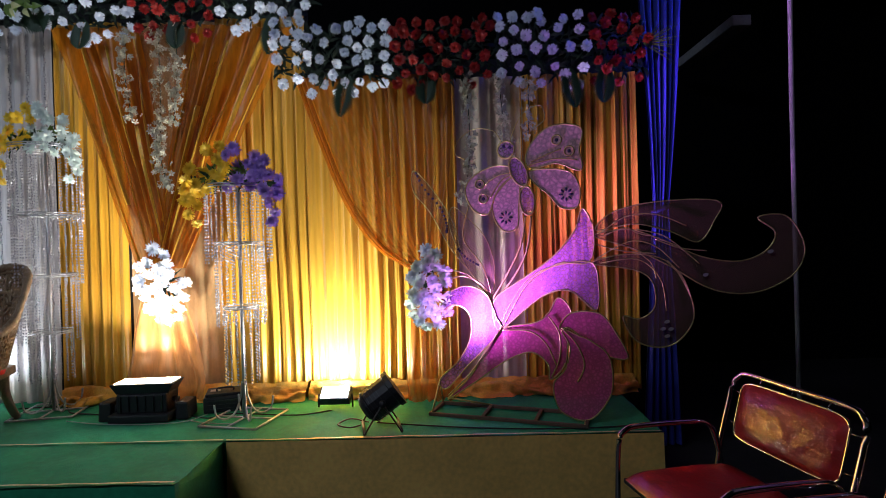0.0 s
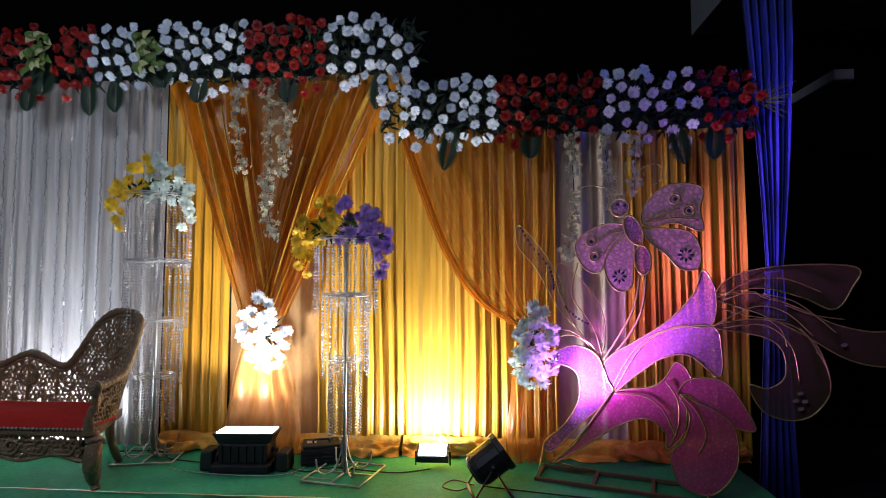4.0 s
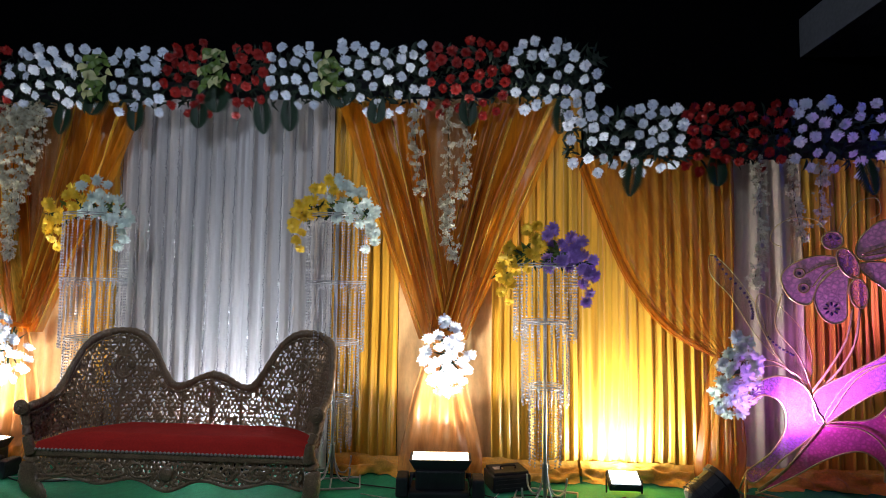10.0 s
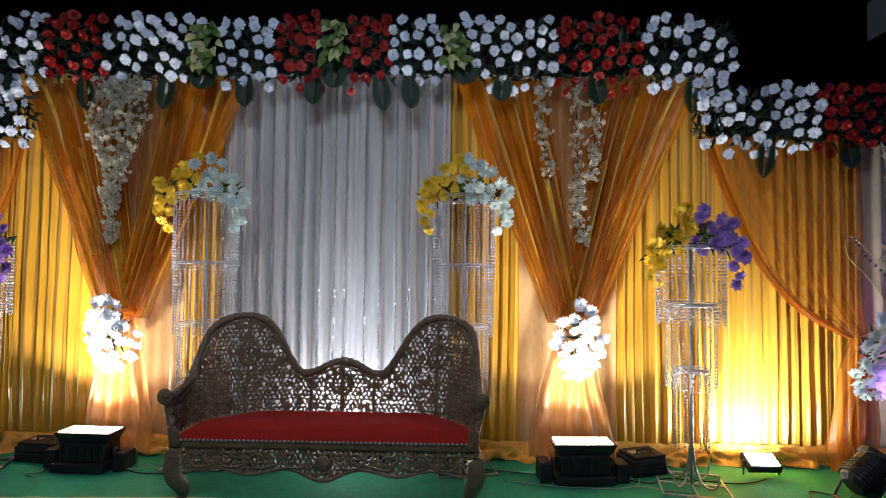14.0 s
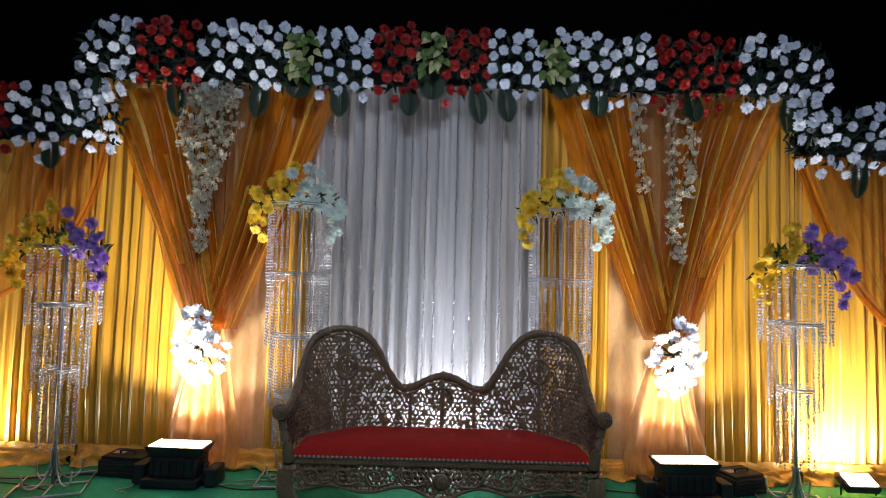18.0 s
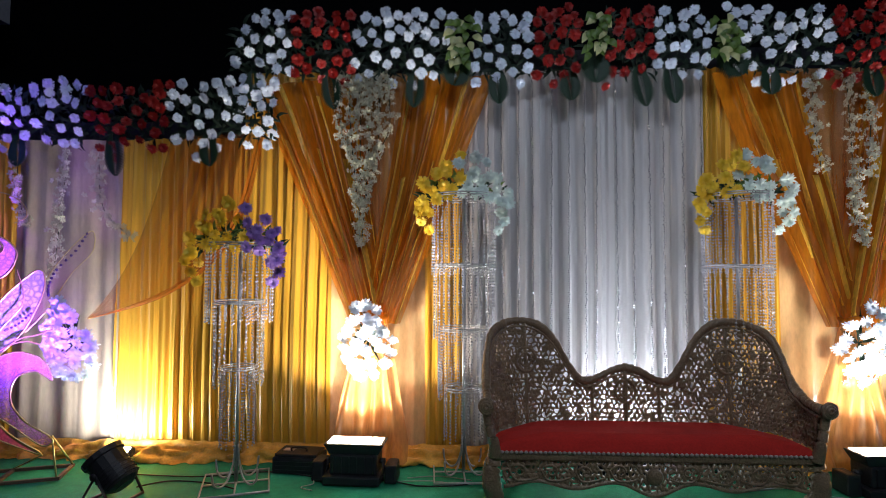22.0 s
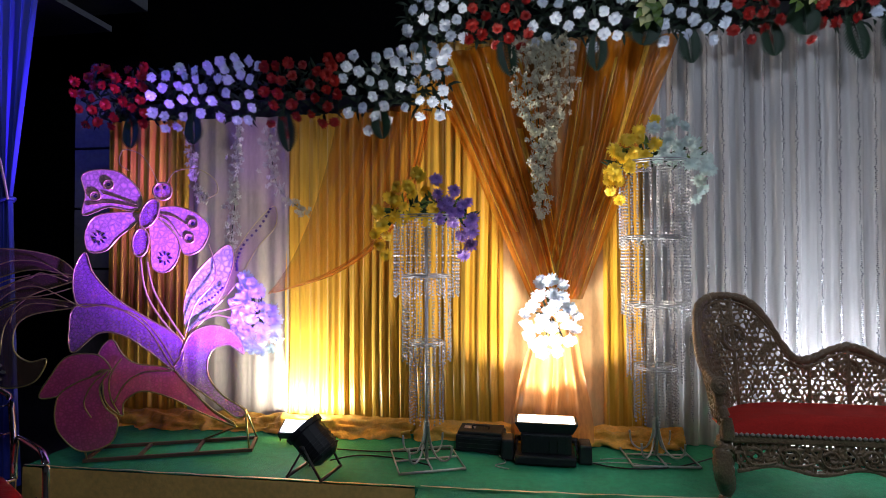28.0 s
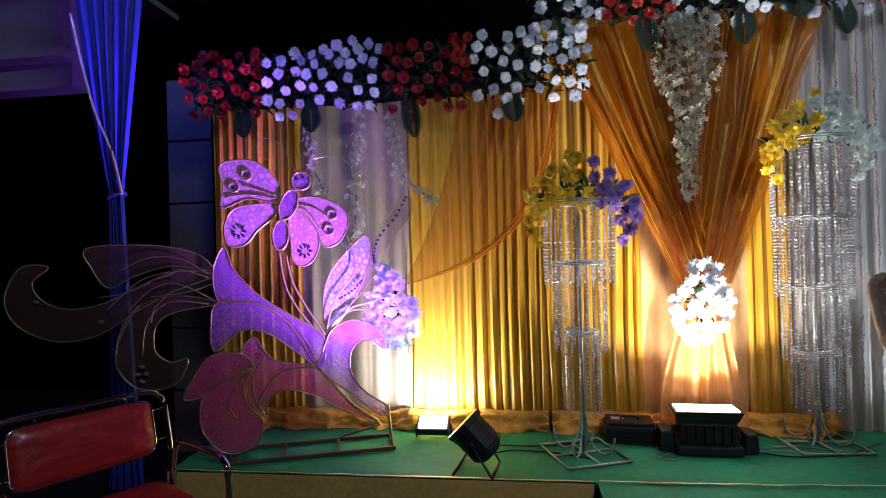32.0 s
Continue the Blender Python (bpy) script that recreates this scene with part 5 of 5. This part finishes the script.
def par_can(x, y, z, target):
    """A round can on a double yoke that points at the target."""
    m = look((x, y, z), target)
    g = thing("par_can", "black round stage wash lamp on a splayed double yoke", "stage lamp", pose(x, y, 0), "stage wash lamps")
    inv = Matrix.Translation((-x, -y, 0)) @ m
    prof = [(0.0, 0.055), (0.02, 0.085), (0.05, 0.098), (0.19, 0.100), (0.195, 0.112), (0.225, 0.114), (0.226, 0.100)]
    bm = bmesh.new()
    tube(bm, [(0, 0, 0.12 - a) for a, r in prof], [r for a, r in prof], 16)
    part("can", bm, BLACK, g, smooth=False, m=inv)
    bm = bmesh.new()
    for k in range(5):
        tube(bm, [(0, 0, 0.085 - 0.022 * k), (0, 0, 0.080 - 0.022 * k)], 0.104, 16)
    part("cooling_fins", bm, BLACK, g, smooth=False, m=inv)
    part("lens", tube(bmesh.new(), [(0, 0, -0.085), (0, 0, -0.092)], 0.09, 16), GLASS_DARK, g, "dark glass lens", False, inv)
    side = m.to_3x3() @ Vector((1, 0, 0))
    side.z = 0
    side.normalize()
    ahead = Vector((-side.y, side.x, 0))
    for k in (-1, 1):
        c = Vector((0, 0, z)) + side * 0.118 * k
        for f in (-1, 1):
            foot = side * 0.115 * k + ahead * 0.105 * f + Vector((0, 0, 0.008))
            part("yoke_leg", tube(bmesh.new(), [c, c.lerp(foot, 0.5), foot], 0.010, 6, flat=0.5), BLACK, g)
        part("knob", tube(bmesh.new(), [c - side * 0.012, c + side * 0.02 * k], 0.020, 8), BLACK, g)
    for f in (-1, 1):
        a, b = (side * 0.115 * k + ahead * 0.105 * f + Vector((0, 0, 0.010)) for k in (-1, 1))
        part("yoke_foot", tube(bmesh.new(), [a, b], 0.009, 6), BLACK, g)


par_can(3.09, -0.44, 0.175, (3.80, -0.29, 0.68))
par_can(-2.93, -0.48, 0.175, (-3.80, -0.34, 1.05))


def control_box(x, y, turn, w):
    g = thing("power_box", "low black lamp ballast box with a handle", "electrical box", pose(x, y, 0, 0, 0, turn), "ballast boxes")
    part("case", block(bmesh.new(), -w / 2, w / 2, -0.10, 0.10, 0.002, 0.105, 0.012), BLACK, g, smooth=False)
    part("lid", block(bmesh.new(), -w / 2 + 0.012, w / 2 - 0.012, -0.088, 0.088, 0.105, 0.125, 0.006), BLACK, g, smooth=False)
    part("label_plate", block(bmesh.new(), -w * 0.36, -w * 0.12, -0.02, 0.03, 0.124, 0.127), STUD, g, "pale printed plate", False)
    for k in range(3):
        part("groove", block(bmesh.new(), -w / 2 + 0.02, w / 2 - 0.02, -0.104, -0.100, 0.022 + 0.026 * k, 0.030 + 0.026 * k), BLACK, g, smooth=False)
    part("handle", tube(bmesh.new(), smooth_line([(-0.05, -0.02, 0.124), (-0.045, -0.02, 0.145), (0.045, -0.02, 0.145), (0.05, -0.02, 0.124)], 4), 0.006, 6), BLACK, g)


control_box(1.98, 0.02, 18, 0.26)
control_box(-2.02, 0.05, -4, 0.30)

for k, line in enumerate((((1.75, -0.10), (1.95, -0.20), (2.10, -0.12), (2.5, -0.18), (2.72, -0.10)), ((3.0, -0.35), (2.88, -0.28), (2.82, -0.38), (2.90, -0.44), (2.96, -0.40)), ((3.05, -0.36), (3.3, -0.42), (3.7, -0.50), (4.2, -0.54), (4.6, -0.50)),
                          ((1.3, -0.10), (1.1, -0.06), (0.95, -0.02), (0.8, 0.12), (0.5, 0.1)), ((-1.85, -0.1), (-2.2, -0.02), (-2.6, -0.12), (-3.1, -0.10)), ((-2.9, -0.3), (-2.75, -0.2), (-2.5, -0.22), (-2.3, -0.3)), ((-1.4, -0.12), (-1.2, -0.2), (-0.9, -0.15), (-0.6, 0.05)))):
    bm = tube(bmesh.new(), [(p.x, p.y, 0.006) for p in smooth_line(line, 10)], 0.0045, 5)
    tagged(part("cable", bm, CABLE), "thin black power cable lying on the carpet", "cable", "power cables")


for line in (((1.05, -0.20), (1.30, -0.27), (1.62, -0.30), (1.84, -0.26), (1.92, -0.12)), ((1.85, -0.24), (2.00, -0.30), (2.18, -0.33)), ((-1.90, -0.10), (-1.86, -0.20), (-1.92, -0.26), (-1.84, -0.30)), ((-1.36, -0.14), (-1.15, -0.12), (-0.98, -0.16), (-0.78, -0.12)), ((-1.30, -0.08), (-1.10, -0.04), (-0.90, -0.10))):
    bm = tube(bmesh.new(), [(p.x, p.y, 0.007) for p in smooth_line(line, 10)], 0.0032, 5)
    tagged(part("cable", bm, PALE_WIRE), "thin pale grey wire lying on the carpet", "cable", "power cables")


# ---------------------------------------------------------------- visitor chairs
def visitor_chair(x, y, turn, size=1.0, wide=1.17):
    """Chromed armchair that faces -y of its own; it stands on the hall floor."""
    g = thing("visitor_chair", "chromed tube armchair with maroon vinyl pads under clear plastic", "chair", pose(x, y, GROUND, 0, 0, turn) @ Matrix.Diagonal((size * wide, size, size, 1)), "visitor chairs")
    w, t = 0.29, 0.0125
    back = smooth_line([(-w, 0.175, 0.40), (-w, 0.20, 0.55), (-w, 0.265, 0.78), (-w + 0.02, 0.283, 0.835), (-w + 0.07, 0.29, 0.86), (0, 0.29, 0.86), (w - 0.07, 0.29, 0.86), (w - 0.02, 0.283, 0.835), (w, 0.265, 0.78), (w, 0.20, 0.55), (w, 0.175, 0.40)], 6)
    part("back_tube", tube(bmesh.new(), back, t, 10), CHROME, g)
    pad = bmesh.new()

    def puffed(u, v, sg):
        a, b = 2 * u - 1, 2 * v - 1
        px = 0.235 * a * (1 - 0.04 * b ** 4)
        pz = 0.70 + 0.125 * b * (1 - 0.05 * a ** 4)
        e = (1 - a ** 6) * (1 - b ** 4)
        yb = 0.175 + 0.265 * (pz - 0.40) - 0.012
        return (px, yb + sg * 0.022 * math.sqrt(max(0.0, e)) + 0.004 * noise.noise((9 * u, 7 * v, sg + x)), pz)
    for sg in (-1, 1):
        other = sheet(26, 18, lambda u, v: puffed(u, v, sg))
        me = bpy.data.meshes.new("tmp")
        other.to_mesh(me)
        other.free()
        pad.from_mesh(me)
        bpy.data.meshes.remove(me)
    p = part("back_pad", pad, MAROON, g, "maroon vinyl back pad under clear plastic")
    edge = [(0.238 * math.copysign(abs(math.cos(a)) ** 0.28, math.cos(a)), 0.70 + 0.128 * math.copysign(abs(math.sin(a)) ** 0.28, math.sin(a))) for a in np.linspace(0, 2 * math.pi, 48, endpoint=False)]
    part("trim", tube(bmesh.new(), [(q[0], 0.175 + 0.265 * (q[1] - 0.40) - 0.012, q[1]) for q in edge], 0.0055, 6, True), CHROME, p, "chrome edge strip")
    for q in ((-0.15, 0.83, 0.855), (0.0, 0.83, 0.855), (0.15, 0.83, 0.855)):
        part("spacer", tube(bmesh.new(), [(q[0], 0.276, q[1]), (q[0], 0.288, q[2])], 0.004, 5), CHROME, g)
    for sg in (-1, 1):
        for z in (0.63, 0.77):
            yy = 0.175 + 0.265 * (z - 0.40) - 0.012
            part("spacer", tube(bmesh.new(), [(sg * 0.236, yy, z), (sg * 0.285, yy + 0.01, z)], 0.004, 5), CHROME, g)
        arm = smooth_line([(sg * w, -0.35, 0.0), (sg * w, -0.345, 0.30), (sg * w, -0.335, 0.56), (sg * w, -0.30, 0.625), (sg * w, -0.22, 0.64), (sg * w, 0.06, 0.635), (sg * w, 0.13, 0.615), (sg * w, 0.165, 0.56), (sg * w, 0.20, 0.40), (sg * w, 0.24, 0.0)], 6)
        part("arm_tube", tube(bmesh.new(), arm, t, 10), CHROME, g)
    part("seat_pad", sheet(28, 24, lambda u, v: (0.25 * (2 * u - 1) * (1 - 0.05 * (2 * v - 1) ** 4), -0.34 + 0.53 * v, 0.425 + 0.055 * math.sqrt(max(0.0, (1 - (2 * u - 1) ** 6) * (1 - (2 * v - 1) ** 6))) + 0.004 * noise.noise((8 * u, 8 * v, 1 + y)))), MAROON, g, "maroon vinyl seat pad under clear plastic")
    part("seat_board", block(bmesh.new(), -0.25, 0.25, -0.34, 0.19, 0.405, 0.427, 0.006), BLACK, g, smooth=False)
    part("cross_tube", tube(bmesh.new(), [(-w, -0.20, 0.40), (w, -0.20, 0.40)], 0.010, 8), CHROME, g)
    part("cross_tube", tube(bmesh.new(), [(-w, 0.17, 0.40), (w, 0.17, 0.40)], 0.010, 8), CHROME, g)


visitor_chair(4.611, -1.461, -78.8, 0.95)
visitor_chair(4.77, -2.19, -78.8, 0.95)
visitor_chair(-4.478, -1.273, 58.9, 1.025, 1.22)


# ---------------------------------------------------------------- side drapes
def side_drape(x, y, z_tie, w_top, mat, label, s, z_top=4.6):
    g = thing("side_drape_curtain", label, "curtain", group="tied side curtains")

    def upper(u, v):
        k = v ** 1.7
        px = x + (w_top * (u - 0.5)) * (1 - k) + 0.10 * (u - 0.5) * k + s * 0.10 * k * (1 - k)
        return (px, y + 0.030 * math.sin(2 * math.pi * 6 * (u + 0.03 * noise.noise((4 * u, 2 * v, s)))) * (1 - 0.5 * v) + 0.02 * noise.noise((6 * u, v, 2)), z_top + (z_tie - z_top) * v)

    def lower(u, v):
        return (x + (0.10 + 0.16 * v) * (u - 0.5) - s * 0.02 * v, y + 0.025 * math.sin(2 * math.pi * 5 * u) + 0.01 * noise.noise((6 * u, v, 4)), z_tie + (GROUND + 0.02 - z_tie) * v)
    part("upper_cloth", sheet(70, 40, upper), mat, g)
    part("lower_cloth", sheet(50, 16, lower), mat, g)
    part("tie_band", tube(bmesh.new(), [(x + 0.052 * math.cos(a), y + 0.045 * math.sin(a), z_tie + 0.02 * math.cos(a)) for a in np.linspace(0, 2 * math.pi, 14, endpoint=False)], 0.013, 6, True), mat, g)
    return g


side_drape(4.96, 0.12, 1.26, 0.42, DRAPE_BLUELIT, "pale side curtain coloured as under blue light, gathered into a tie", 1)
d = side_drape(-5.34, -0.10, 1.62, 0.70, DRAPE_BLUELIT, "pale side curtain coloured as under blue light, tied with a trailing ribbon", -1)
part("ribbon", tube(bmesh.new(), smooth_line([(-5.60, -0.16, 2.85), (-5.50, -0.17, 2.42), (-5.41, -0.18, 2.15), (-5.30, -0.19, 1.90), (-5.24, -0.18, 1.62)], 8), 0.012, 6, flat=0.4), RIBBON, d, "trailing pale ribbon")
tagged(part("curtain_pole", tube(bmesh.new(), [(5.86, 0.10, GROUND), (5.85, 0.10, 2.0), (5.86, 0.10, 4.8)], 0.016, 10), PALE_PLASTER), "slim pale upright pole beside the dark wall", "pole")


def wall_can(x, y, z, target, hold):
    """A small round wash lamp clamped to a pole or hung on a pipe."""
    m = look((x, y, z), target)
    g = thing("wash_can", "small black round wash lamp on a bracket", "stage lamp", pose(x, y, z), "side wash lamps")
    inv = Matrix.Translation((-x, -y, -z)) @ m
    part("can", tube(bmesh.new(), [(0, 0, 0.16), (0, 0, 0.13), (0, 0, 0.02), (0, 0, 0.015)], [0.05, 0.075, 0.08, 0.06], 14), BLACK, g, smooth=False, m=inv)
    part("bracket", tube(bmesh.new(), [(0, 0, 0.0)] + [(h[0] - x, h[1] - y, h[2] - z) for h in hold], 0.012, 6), BLACK, g)


wall_can(5.96, -0.24, 2.76, (4.94, 0.12, 2.45), ((5.97, 0.0, 2.78), (5.86, 0.10, 2.78)))
# unseen can and ceiling pipe, added to hold the left curtain's lamp
wall_can(-6.27, -1.04, 3.37, (-5.30, -0.10, 2.75), ((-6.30, -1.10, 3.6), (-6.30, -1.10, 5.2)))
